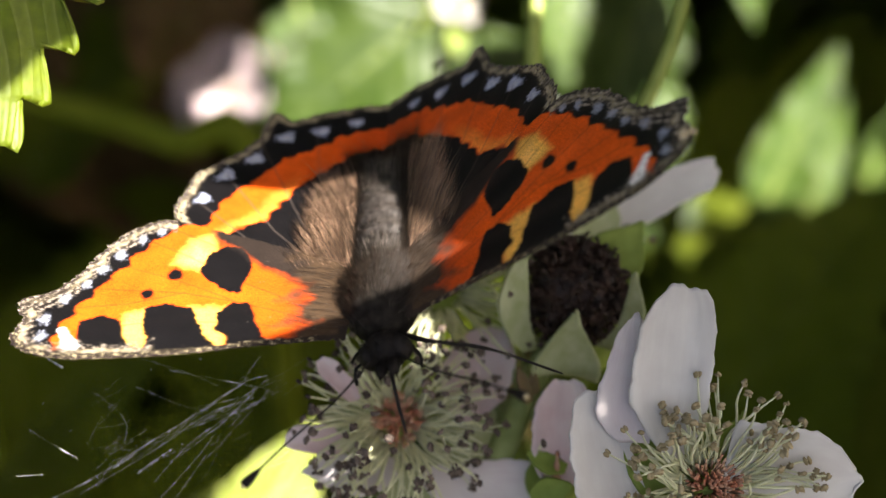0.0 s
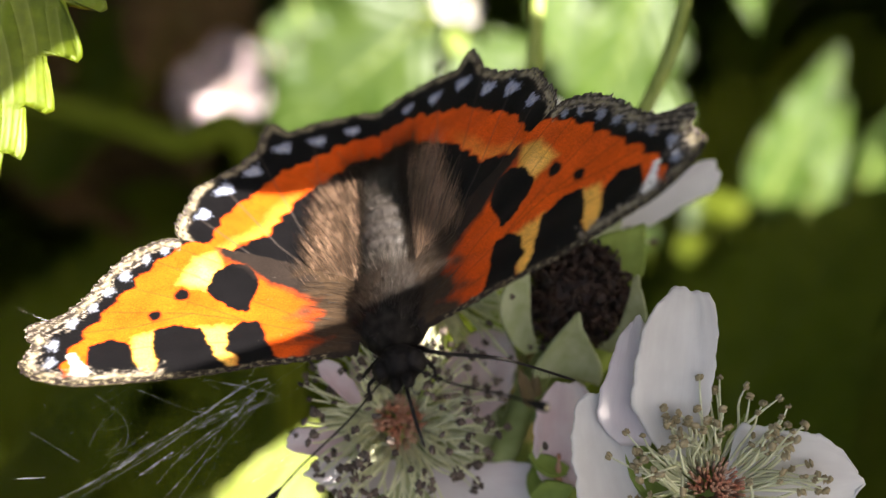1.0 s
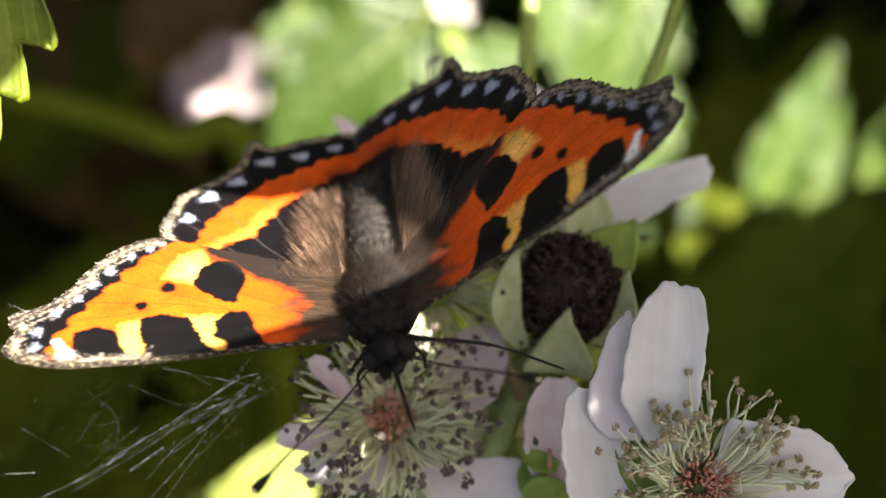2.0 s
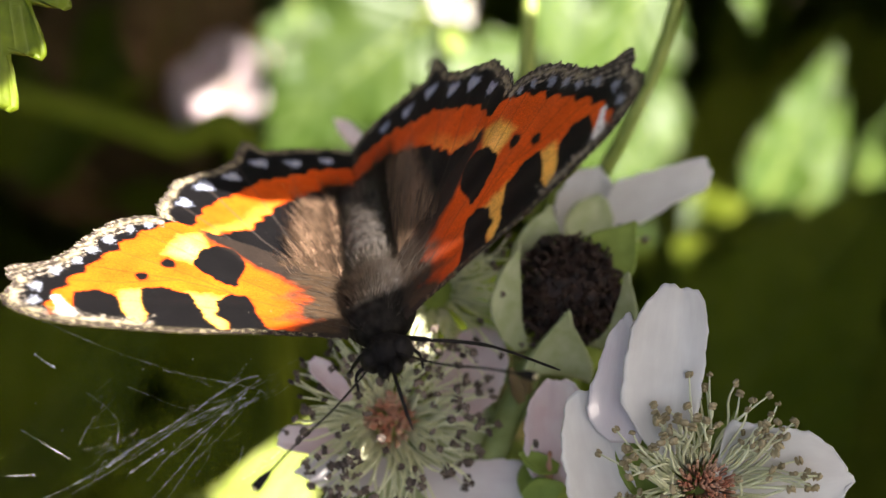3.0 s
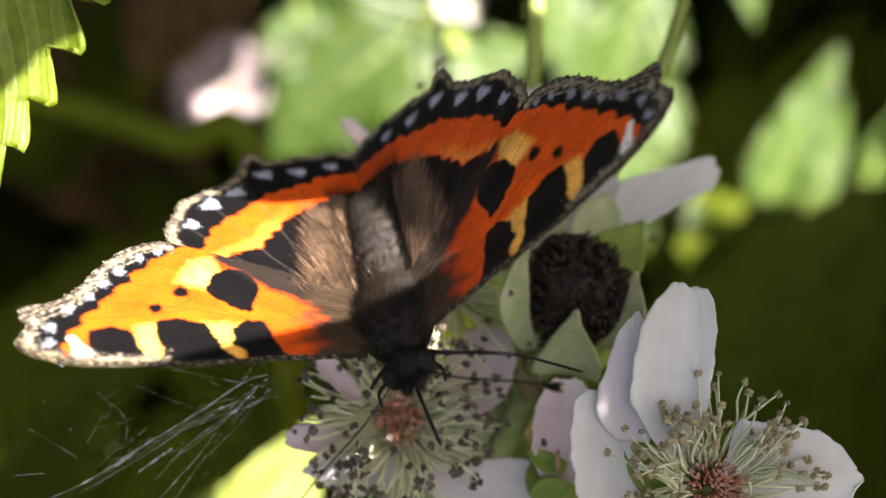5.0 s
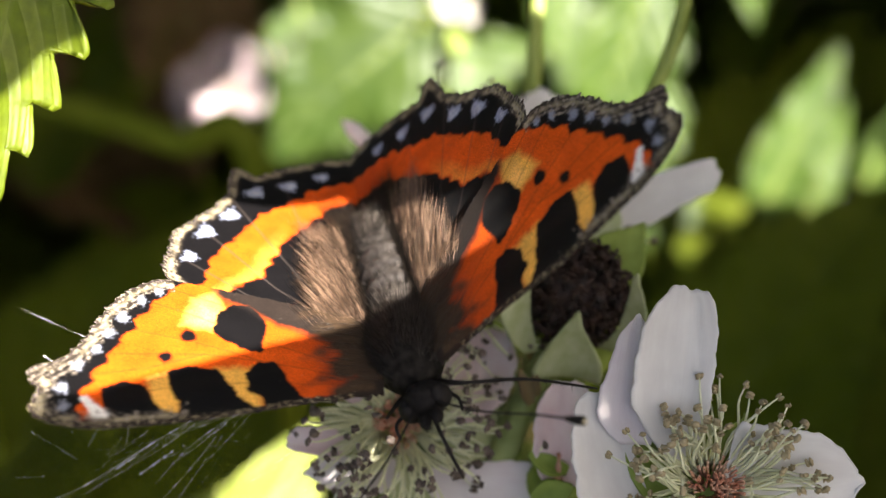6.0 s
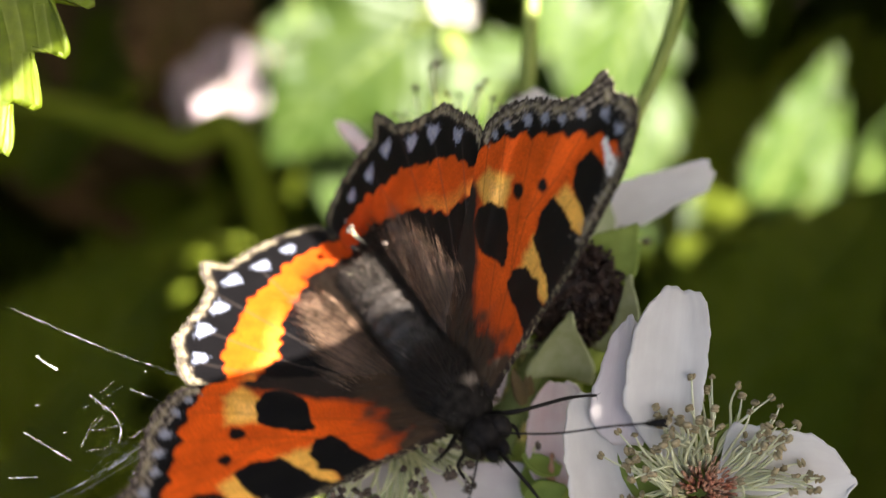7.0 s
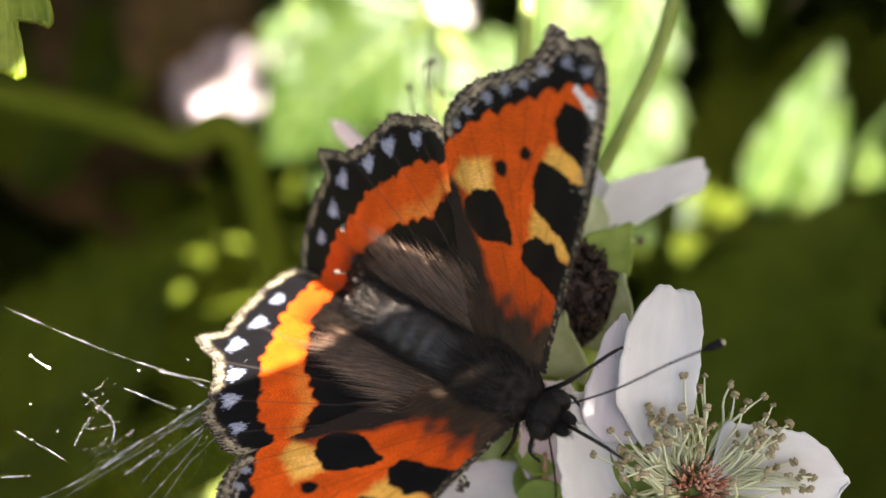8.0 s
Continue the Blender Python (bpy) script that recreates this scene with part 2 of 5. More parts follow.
def ball(rx, ry, rz, n=20, k=14, lumps=0.0, seed=0):
    verts, faces = [], []
    for i in range(k + 1):
        th = math.pi * i / k
        for j in range(n):
            ph = 2 * math.pi * j / n
            d = Vector((math.sin(th) * math.cos(ph), math.sin(th) * math.sin(ph), math.cos(th)))
            r = 1 + lumps * noise.noise(d * 3 + Vector((seed, 0, 0)))
            verts.append((d.x * rx * r, d.y * ry * r, d.z * rz * r))
    for i in range(k):
        for j in range(n):
            a, b = i * n + j, i * n + (j + 1) % n
            faces.append([a, a + n, b + n, b])
    return verts, faces


# ---- butterfly ----
def inside_distance(x, y, poly):
    """Signed distance to a closed outline, positive inside."""
    P = np.array(poly, float)
    Q = np.roll(P, -1, axis=0)
    best = np.full(x.shape, 1e9)
    inside = np.zeros(x.shape, bool)
    for (ax, ay), (bx, by) in zip(P, Q):
        dx, dy = bx - ax, by - ay
        t = np.clip(((x - ax) * dx + (y - ay) * dy) / (dx * dx + dy * dy + 1e-12), 0, 1)
        best = np.minimum(best, np.hypot(x - ax - t * dx, y - ay - t * dy))
        cross = (ay > y) != (by > y)
        inside ^= cross & (x < (bx - ax) * (y - ay) / (by - ay + 1e-12) + ax)
    return np.where(inside, best, -best)


def line_distance(x, y, points):
    best = np.full(x.shape, 1e9)
    for (ax, ay), (bx, by) in zip(points, points[1:]):
        dx, dy = bx - ax, by - ay
        t = np.clip(((x - ax) * dx + (y - ay) * dy) / (dx * dx + dy * dy + 1e-12), 0, 1)
        best = np.minimum(best, np.hypot(x - ax - t * dx, y - ay - t * dy))
    return best


def waver(x, y, scale, seed):
    """A cheap smooth noise of about -1 to 1 over the wing."""
    r = np.random.RandomState(seed)
    out = np.zeros(x.shape)
    for _ in range(7):
        a, f, p = r.uniform(0, 6.28), scale * r.uniform(0.6, 1.7), r.uniform(0, 6.28)
        out += np.sin((x * np.cos(a) + y * np.sin(a)) * f + p)
    return out / 3.2


def lay(base, colour, amount):
    a = np.clip(amount, 0, 1)[..., None]
    return base * (1 - a) + np.array(colour) * a


ORANGE, RED, YELLOW = (0.64, 0.086, 0.007), (0.47, 0.055, 0.006), (0.82, 0.43, 0.085)
INK, SOOT, BLUE, WHITE = (0.0034, 0.003, 0.0036), (0.018, 0.013, 0.011), (0.25, 0.28, 0.39), (0.80, 0.79, 0.78)
BUFF, UMBER, TAWNY = (0.30, 0.26, 0.17), (0.030, 0.023, 0.018), (0.048, 0.030, 0.018)

FORE_EDGE = [(1, -4.4), (4.2, -4.7), (7.3, -5.0), (10.2, -5.4), (12.1, -5.6), (15.2, -5.8), (18, -5.9), (20.7, -5.9), (22.8, -5.4), (24.4, -4.4),
             (24.8, -3.2), (24.3, -1.9), (24.8, -0.7), (24.7, 0.4), (23.4, 0.8), (22.3, 1.4), (21.1, 3.1), (20.2, 5), (18.9, 7),
             (17.3, 8.5), (15.5, 9.3), (13.6, 8.7), (10.5, 7.4), (7, 6), (4, 4.6), (1, 2.6)]
HIND_EDGE = [(1, 0), (4, 1), (8, 3.2), (12, 6.3), (14.6, 9.2), (15.2, 11.3), (14.6, 13.3), (14.2, 15.4), (12.6, 16.9), (10.8, 18.7),
             (9.5, 20.6), (9.1, 22.4), (8.5, 24.3), (7.5, 23.9), (6.7, 23.1), (4.3, 24.2), (1.7, 24.9), (-0.5, 25.3), (-2.6, 24.9),
             (-3.5, 22), (-3.3, 15), (-2.2, 8), (-0.9, 3)]


def fore_marks(x, y, edge):
    n1, n2 = waver(x, y, 3.0, 1), waver(x, y, 9.0, 2)
    xx, yy = x + 0.10 * n1 + 0.06 * n2, y + 0.10 * waver(x, y, 3.4, 3) + 0.06 * waver(x, y, 8, 4)
    soft = 0.16

    def in_(poly):
        return inside_distance(xx, yy, poly) / soft + 0.5

    c = np.ones(x.shape + (3,)) * np.array(ORANGE)
    c = lay(c, RED, (8.2 - x) / 4.0 * 0.9)
    for poly in ([(16.9, -1.6), (15.6, -1.0), (14.9, -3.8), (15, -6.5), (16.6, -6.5), (17, -3.4)],
                 [(12.4, -0.9), (9.9, -1.0), (9.4, -5.8), (10.6, -5.9), (11.2, -3.8)],
                 [(11.2, 5.6), (12.1, 3.2), (14.2, 4.0), (13.2, 6.8), (11.6, 7.4)]):
        c = lay(c, YELLOW, inside_distance(xx, yy, poly) / 0.7 + 0.6)
    c = lay(c, (0.9, 0.5, 0.14), (inside_distance(xx, yy, [(11.4, 5.0), (12.2, 3.6), (13.4, 4.2), (12.6, 6.4)]) / 0.6 + 0.3) * 0.7)
    # veins
    for line in ([(3, -2.6), (9, -0.4), (13, 0.6), (21, 1.4)], [(9, -0.4), (14, 2.2), (19.6, 4.6)], [(3, -1.6), (8.6, 1.6), (13, 4.6), (17.6, 7.4)],
                 [(13, 0.6), (17, -0.4), (22, -0.8)], [(3, -3.4), (9, -2.6), (15, -2.4), (20.5, -3.2)], [(2, -0.6), (8, 3.9), (14.6, 8.0)]):
        c = lay(c, (0.16, 0.035, 0.008), (1 - line_distance(x, y, line) / 0.11) * 0.55)
    # dark spots
    for poly in ([(19.8, -2.3), (18.5, -1.75), (17.5, -2.4), (17.0, -3.5), (16.5, -4.9), (16.4, -6.5), (18.6, -6.5), (19.1, -5.7), (19.8, -4.2)],
                 [(15.4, -1.0), (14.2, -0.75), (12.4, -1.1), (11.9, -2.4), (11.2, -3.9), (10.4, -5.0), (10.3, -6.5), (14.9, -6.5), (14.75, -3.9), (15.3, -2.7)],
                 [(10.0, -1.6), (9.2, -0.75), (8.2, -0.8), (7.9, -2.0), (7.6, -3.0), (6.7, -4.6), (8.2, -5.0), (9.2, -4.6), (9.2, -3.9), (10.1, -3.0)],
                 [(11.9, 3.3), (11.3, 5.0), (10.4, 5.7), (9.3, 5.4), (8.6, 4.2), (8.7, 2.6), (9.2, 0.75), (10.4, 1.4), (11.4, 2.4)]):
        c = lay(c, INK, (inside_distance(xx, yy, poly) + 0.28) / soft + 0.5)
    for px, py, r in ((13.95, 2.75, 0.62), (15.65, 0.6, 0.48)):
        c = lay(c, INK, (r - np.hypot(xx - px, yy - py)) / 0.25 + 0.5)
    # basal darkening and hind margin
    c = lay(c, SOOT, inside_distance(xx, yy, [(0, 0.4), (5.2, 2.0), (7.6, 3.4), (9.4, 5.4), (11.4, 6.6), (12, 9), (0, 6)]) / 0.8 + 0.5)
    c = lay(c, TAWNY, (5.7 - x + 0.8 * n1) / 2.2)
    # outer border
    inner = [(21.9, -6.5), (21.6, -3.9), (21.3, -2.2), (20.2, -0.3), (19.0, 1.9), (18.1, 3.4), (16.7, 5.6), (15.0, 7.7), (13.8, 8.6), (13.0, 10), (30, 12), (30, -8)]
    band = inside_distance(xx, yy, inner) + 0.22 * np.sin(y * 3.6)
    c = lay(c, INK, band / 0.22 + 0.5)
    c = lay(c, WHITE, inside_distance(xx, yy, [(21.6, -3.0), (21.0, -3.8), (20.9, -5.1), (20.4, -6.2), (19.4, -6.2), (19.75, -4.7), (20.4, -3.7), (21.0, -2.7)]) / 0.2 + 0.5)
    for px, py in ((22.6, -3.7), (22.6, -1.8), (21.6, 0.3), (20.3, 1.9), (19.4, 3.5), (18.3, 5.2), (17.0, 6.8), (15.6, 7.9)):
        r = np.hypot((xx - px) * 1.1, (yy - py) * 0.75) + 0.13 * waver(x, y, 15, 13)
        c = lay(c, (0.22, 0.24, 0.31), ((0.42 - r) / 0.2 + 0.4) * 0.9)
    c = lay(c, UMBER, (1.15 - edge + 0.25 * n1) / 0.3 * (x > 14.5))
    c = lay(c, BUFF, np.clip((0.32 - np.abs(edge - 0.62 + 0.12 * n2)) / 0.2, 0, 1) * (x > 14.5) * np.clip(0.45 + 0.7 * n1, 0, 1))
    fleck = waver(x, y, 13, 51) + waver(x, y, 24, 52)
    c = lay(c, (0.27, 0.235, 0.20), np.clip((1.5 - edge + 0.4 * n1) / 0.3, 0, 1) * np.clip((fleck - 0.45) / 0.25, 0, 1) * (x > 14.5) * 0.9)
    c = lay(c, UMBER, (0.16 - edge) / 0.1 * (x > 14.5) * (fleck < 0.6))
    # freckled leading edge
    freckle = waver(x, y, 14, 9) + waver(x, y, 23, 10)
    lead = np.where(y < -3, (0.62 - edge) / 0.2, 0)
    c = lay(c, np.array(SOOT), lead)
    c = lay(c, BUFF, lead * (freckle > 0.85) * (x > 3))
    c *= (1 + 0.10 * waver(x, y, 1.2, 11) + 0.05 * waver(x, y, 16, 12))[..., None]
    return np.clip(c, 0.002, 1)


def hind_marks(x, y, edge):
    n1, n2 = waver(x, y, 3.0, 21), waver(x, y, 9.0, 22)
    xx, yy = x + 0.10 * n1 + 0.06 * n2, y + 0.10 * waver(x, y, 3.4, 23) + 0.06 * waver(x, y, 8, 24)
    outer = [(13.6, 6.0), (13.0, 7.6), (12.3, 9.3), (11.2, 12.3), (9.3, 14.4), (7.2, 17.2), (4.7, 18.8), (2.5, 20.4), (0.6, 21.4), (-3, 22)]
    inner = [(-3, 19.4), (0.6, 18.4), (2.6, 16.8), (4.6, 14.7), (5.7, 13.5), (6.6, 11.9), (7.5, 10.1), (8.7, 9.0), (10.1, 8.1), (11.1, 7.1), (12.6, 4.6)]
    c = np.ones(x.shape + (3,)) * np.array(INK)
    band = inside_distance(xx + 0.18 * np.sin(yy * 4.2), yy + 0.18 * np.sin(xx * 4.2), outer + inner)
    c = lay(c, ORANGE, band / 0.25 + 0.5)
    toward = inside_distance(xx, yy, inner + [(30, 0), (30, 40), (-3, 40)])
    c = lay(c, YELLOW, np.clip(band / 0.3, 0, 1) * np.clip(1.0 - toward / 1.5, 0, 1) * np.clip((x - 5) / 5, 0, 0.5))
    c = lay(c, RED, np.clip(band / 0.3, 0, 1) * np.clip((5 - x) / 6, 0, 0.8))
    for px, py, turn, size in ((12.94, 12.22, 0.3, 0.85), (11.4, 15.26, 0.5, 1.0), (9.28, 17.47, 0.75, 1.0), (6.97, 20.4, 0.95, 1.0), (4.1, 21.23, 1.2, 0.95), (1.23, 22.48, 1.3, 0.8)):
        ca, sa = math.cos(turn), math.sin(turn)
        p, q = (x - px) * ca + (y - py) * sa, -(x - px) * sa + (y - py) * ca
        heart = 0.76 * size - np.hypot(p * 1.0 - 0.55 * np.abs(q), q * 0.80) - 0.14 * np.abs(np.sin(q * 6)) + 0.09 * n2 + 0.12 * waver(x, y, 17, 25)
        c = lay(c, BLUE, (heart / 0.14 + 0.5))
        c = lay(c, (0.62, 0.64, 0.68), (heart / 0.3 - 0.5) * (n2 > -0.3) * 0.35)
    free = np.clip((inside_distance(x, y, outer + [(-3, 40), (40, 40), (40, 6)])) / 0.6, 0, 1)
    c = lay(c, UMBER, (1.0 - edge + 0.2 * n1) / 0.3 * free)
    c = lay(c, BUFF, np.clip((0.22 - np.abs(edge - 0.58 + 0.1 * n2)) / 0.15, 0, 1) * free * np.clip(0.45 + 0.7 * n1, 0, 1))
    fleck = waver(x, y, 13, 53) + waver(x, y, 24, 54)
    c = lay(c, (0.25, 0.22, 0.185), np.clip((0.85 - edge + 0.25 * n1) / 0.3, 0, 1) * np.clip((fleck - 0.5) / 0.25, 0, 1) * free * 0.9)
    c = lay(c, UMBER, (0.14 - edge) / 0.1 * free * (fleck < 0.6))
    c = lay(c, (0.30, 0.26, 0.16), (0.14 - np.abs(edge - 0.36 + 0.12 * n1) * 1.4 + 0.06 * n2) / 0.10 * free * np.clip(0.45 + 0.7 * n1, 0, 0.9))
    hair = inside_distance(x, y, [(-3, 0), (2.5, 2.5), (5.4, 7.5), (5.6, 11), (4, 14.8), (1.6, 18), (-3, 20)])
    c = lay(c, TAWNY, (hair + 0.9 * n1) / 2.2 * 0.8 * np.clip((12.5 - y) / 6, 0.12, 1))
    c = lay(c, SOOT, (2.0 - x + 0.5 * n1) / 1.6 * 0.6 * np.clip((15.5 - y) / 4, 0, 1))
    for line in ([(2, 2), (7, 8), (11.6, 15.4)], [(2, 2.6), (5, 9), (9, 19.6)], [(1.4, 3), (3.6, 12), (4.6, 22)], [(2, 1.6), (9, 7), (13.6, 12)]):
        c = lay(c, (0.07, 0.055, 0.05), (1 - line_distance(x, y, line) / 0.12) * 0.5)
    c *= (1 + 0.10 * waver(x, y, 1.2, 31) + 0.05 * waver(x, y, 16, 32))[..., None]
    return np.clip(c, 0.002, 1)


def wing(name, butterfly, side, edge_points, root, marks, around, along, lift, ragged):
    """One wing: a cambered skin of marked scales over a dull underside, hinged at the body's flank."""
    E = curve(edge_points + [edge_points[0]], around)
    rim = np.r_[0, np.cumsum(np.hypot(*np.diff(E, axis=0).T))]
    r = np.random.RandomState(5)
    off = ragged * (0.5 * np.sin(rim * 5.1) + 0.6 * np.sin(rim * 11.3 + 1) + r.uniform(-0.8, 0.8, len(E)))
    off[0] = off[-1]
    d = E - np.array(root)
    E = E + d / (np.linalg.norm(d, axis=1, keepdims=True) + 1e-9) * off[:, None]
    t = np.linspace(0, 1, along) ** 0.85
    G = np.array(root) + (E - np.array(root))[:, None, :] * t[None, :, None]
    x, y = G[..., 0], G[..., 1]
    edge = np.abs(inside_distance(x, y, E[::2].tolist()))
    top = marks(x, y, edge)
    z = lift + 0.012 * (x * 0.6) * (1 - x / 26) + 0.05 * np.sin(np.arctan2(y, x + 1.0) * 22) * np.clip(x / 12, 0, 1) - 0.0012 * (y - 6) ** 2 * 0.4
    under = np.clip(np.ones(x.shape + (3,)) * np.array((0.05, 0.035, 0.025)) * (1.3 + 0.6 * waver(x, y, 8, 40))[..., None], 0.004, 1)
    P = np.stack([x * side, y, z], -1) * MM
    Q = P - np.array((0, 0, 0.07 * MM))
    n, k = x.shape
    N = n * k
    i, j = np.meshgrid(np.arange(n - 1), np.arange(k - 1), indexing="ij")
    a = (i * k + j).ravel()
    quads = np.stack([a, a + k, a + k + 1, a + 1], 1)
    if side < 0:
        quads = quads[:, ::-1]
    ring = np.arange(n - 1) * k + k - 1
    walls = np.stack([ring, ring + N, ring + k + N, ring + k], 1)
    faces = np.concatenate([quads[:, ::-1], quads + N, walls]).tolist()
    return mesh_part(name, np.concatenate([P.reshape(-1, 3), Q.reshape(-1, 3)]), faces, M_WING, butterfly,
                     pose(side * 1.5 * MM, 0, 0), "", None, np.concatenate([top.reshape(-1, 3), under.reshape(-1, 3)]))


def strands(seed, count, root_of, way_of, length, width, bend):
    """Many fine tapered hairs: three-sided blades of two joints each."""
    r = np.random.RandomState(seed)
    verts, faces = [], []
    for _ in range(count):
        p = Vector(root_of(r))
        d = Vector(way_of(r, p)).normalized()
        ln = length * r.uniform(0.5, 1.2)
        s = d.orthogonal().normalized()
        s.rotate(Matrix.Rotation(r.uniform(0, 6.28), 3, d))
        b = Vector((r.uniform(-1, 1), r.uniform(-1, 1), r.uniform(-0.6, 1))) * bend * ln
        u = d.cross(s)
        base = len(verts)
        for f, w in ((0, 1.0), (0.5, 0.7)):
            c = p + d * ln * f + b * f * f
            for q in range(3):
                ang = 2.094 * q
                verts.append(c + (s * math.cos(ang) + u * math.sin(ang)) * width * w)
        verts.append(p + d * ln + b)
        for q in range(3):
            e = (q + 1) % 3
            faces += [[base + q, base + e, base + 3 + e, base + 3 + q], [base + 3 + q, base + 3 + e, base + 6]]
    return [tuple(v) for v in verts], faces


def build_butterfly():
    fly = thing("butterfly", placed(-5, -3.5, 0), "small tortoiseshell butterfly with spread orange and black wings", "butterfly")
    m = MM
    # thorax, abdomen, head
    v, f = ball(2.8 * m, 3.8 * m, 2.3 * m, 28, 20, 0.06)
    thorax = mesh_part("thorax", v, f, M_GREYFUR, fly, pose(0, -0.6 * m, -0.4 * m), "dark grey furry thorax")
    rings = [(0, 2.2 + 13.0 * s, -0.5 - 0.5 * s) for s in np.linspace(0, 1, 40)]
    radii = [m * (2.15 * math.sin(math.pi * (0.12 + 0.80 * s)) ** 0.6) * (1 + 0.06 * math.sin(s * 44)) for s in np.linspace(0, 1, 40)]
    v, f = tube([Vector(p) * m for p in rings], radii, 20)
    v = [(p[0], p[1], p[2] * 0.75) for p in v]
    mesh_part("abdomen", v, f, M_ABDOMEN, fly, None, "grey-brown ringed abdomen")
    v, f = ball(1.6 * m, 1.45 * m, 1.45 * m, 22, 16, 0.05, 3)
    head = mesh_part("head", v, f, M_BLACK, fly, pose(0, -5.0 * m, -1.1 * m), "blackish head")
    for side in (1, -1):
        v, f = ball(0.85 * m, 0.95 * m, 1.0 * m, 18, 12)
        mesh_part("eye", v, f, M_BLACK, head, pose(side * 1.15 * m, -0.35 * m, 0.15 * m))
        v, f = tube(curve([(0.35 * side, -1.0, -0.2), (0.5 * side, -1.9, -0.1), (0.35 * side, -2.6, 0.2)], 8) * m, [0.4 * m, 0.48 * m, 0.5 * m, 0.45 * m, 0.4 * m, 0.3 * m, 0.2 * m, 0.08 * m], 10)
        v2, f2 = strands(60 + side, 160, lambda r: (0.42 * side * m + r.uniform(-0.3, 0.3) * m, r.uniform(-2.4, -1.0) * m, r.uniform(-0.4, 0.3) * m),
                         lambda r, p: (r.uniform(-0.6, 0.6), -1, r.uniform(-0.5, 0.5)), 0.7 * m, 0.02 * m, 0.2)
        v, f = join((v, f), (v2, f2))
        mesh_part("palp", v, f, M_BLACK, head)
        # antenna
        tip = Vector((10.0 * side, -9.0, 0.95))
        line = curve([(0.55 * side, -0.7, 0.5), tuple(tip * 0.35 + Vector((0.2 * side, -0.9, 0.3))), tuple(tip * 0.7 + Vector((0.2 * side, -0.6, 0.2))), tuple(tip + Vector((0, -0.4, 0)))], 60) * m
        rad = [(0.068 + 0.014 * (i % 2)) * m if i < 50 else (0.07 + 0.27 * math.sin(math.pi * (i - 50) / 9.6 * 0.62)) * m for i in range(60)]
        v, f = tube(line, rad, 9)
        ant = mesh_part("antenna", v, f, M_BLACK, head, None, "black clubbed antenna")
        v, f = ball(0.2 * m, 0.2 * m, 0.16 * m, 10, 8)
        mesh_part("tip", v, f, M_CLUB, head, Matrix.Translation(line[-1]), "pale club tip")
    v, f = tube(curve([(0, -1.0, -0.5), (0.1, -2.4, -0.9), (0.2, -4.2, -1.6), (0.2, -5.6, -2.8)], 14) * m, [0.14 * m] * 10 + [0.13 * m, 0.12 * m, 0.10 * m, 0.07 * m], 8)
    mesh_part("proboscis", v, f, M_BLACK, head)
    # fur on the thorax and abdomen
    v, f = strands(71, 6000, lambda r: ((lambda a, b: (2.75 * math.sin(a) * math.cos(b) * m, (-0.6 + 3.7 * math.cos(a)) * m, (-0.4 + 2.25 * math.sin(a) * math.sin(b)) * m))(r.uniform(0.1, 3.0), r.uniform(0, 3.14))),
                   lambda r, p: (p.x * 0.7 / m + r.uniform(-0.3, 0.3), 1.7 + r.uniform(-0.3, 0.3), 0.4 + r.uniform(-0.2, 0.4)), 1.5 * m, 0.012 * m, 0.12)
    mesh_part("thorax_fur", v, f, M_FUR, fly)
    v, f = strands(73, 1500, lambda r: ((lambda a, b: (1.5 * math.sin(a) * math.cos(b) * m, 1.35 * math.cos(a) * m, 1.35 * math.sin(a) * math.sin(b) * m))(r.uniform(0.1, 3.0), r.uniform(-0.3, 3.4))),
                   lambda r, p: (p.x * 0.9 / m + r.uniform(-0.4, 0.4), p.y * 0.7 / m - 0.3, p.z * 0.8 / m + r.uniform(-0.2, 0.4)), 0.75 * m, 0.014 * m, 0.15)
    mesh_part("head_fur", v, f, M_GREYFUR, head)
    v, f = strands(72, 5500, lambda r: ((lambda s, b: (1.9 * math.cos(b) * m, (2.4 + 13 * s) * m, (-0.4 - 0.5 * s + 1.35 * math.sin(b)) * m))(r.uniform(0, 1), r.uniform(0.1, 3.04))),
                   lambda r, p: (p.x * 0.5 / m, 1.6, 0.3 + r.uniform(-0.2, 0.3)), 1.2 * m, 0.012 * m, 0.12)
    mesh_part("abdomen_fur", v, f, M_GREYHAIR, fly)
    # legs
    for pts in ([(1.2, -3.4, -1.6), (3.0, -5.2, -1.2), (6.8, -5.4, -3.7), (10.4, -4.6, -8.9)], [(1.1, -3.8, -1.9), (1.7, -4.8, -1.9), (2.0, -5.2, -2.4), (1.8, -5.6, -3.2)],
                [(-1.1, -3.8, -1.9), (-2.0, -4.7, -1.7), (-2.9, -4.9, -2.1), (-3.1, -5.7, -2.8)], [(-1.0, -2.5, -1.8), (-2.6, -3.0, -2.2), (-3.6, -2.4, -3.2), (-4.2, -1.6, -4.2)]):
        line = curve(pts, 26) * m
        v, f = tube(line, [0.19 * m] * 9 + [0.14 * m] * 8 + [0.10 * m] * 8 + [0.06 * m], 9)
        v2, f2 = strands(80, 110, lambda r: line[r.randint(2, 24)], lambda r, p: (r.uniform(-1, 1), -0.6, r.uniform(-1, 1)), 0.5 * m, 0.018 * m, 0.1)
        v, f = join((v, f), (v2, f2))
        mesh_part("leg", v, f, M_BLACK, fly)
    wings = []
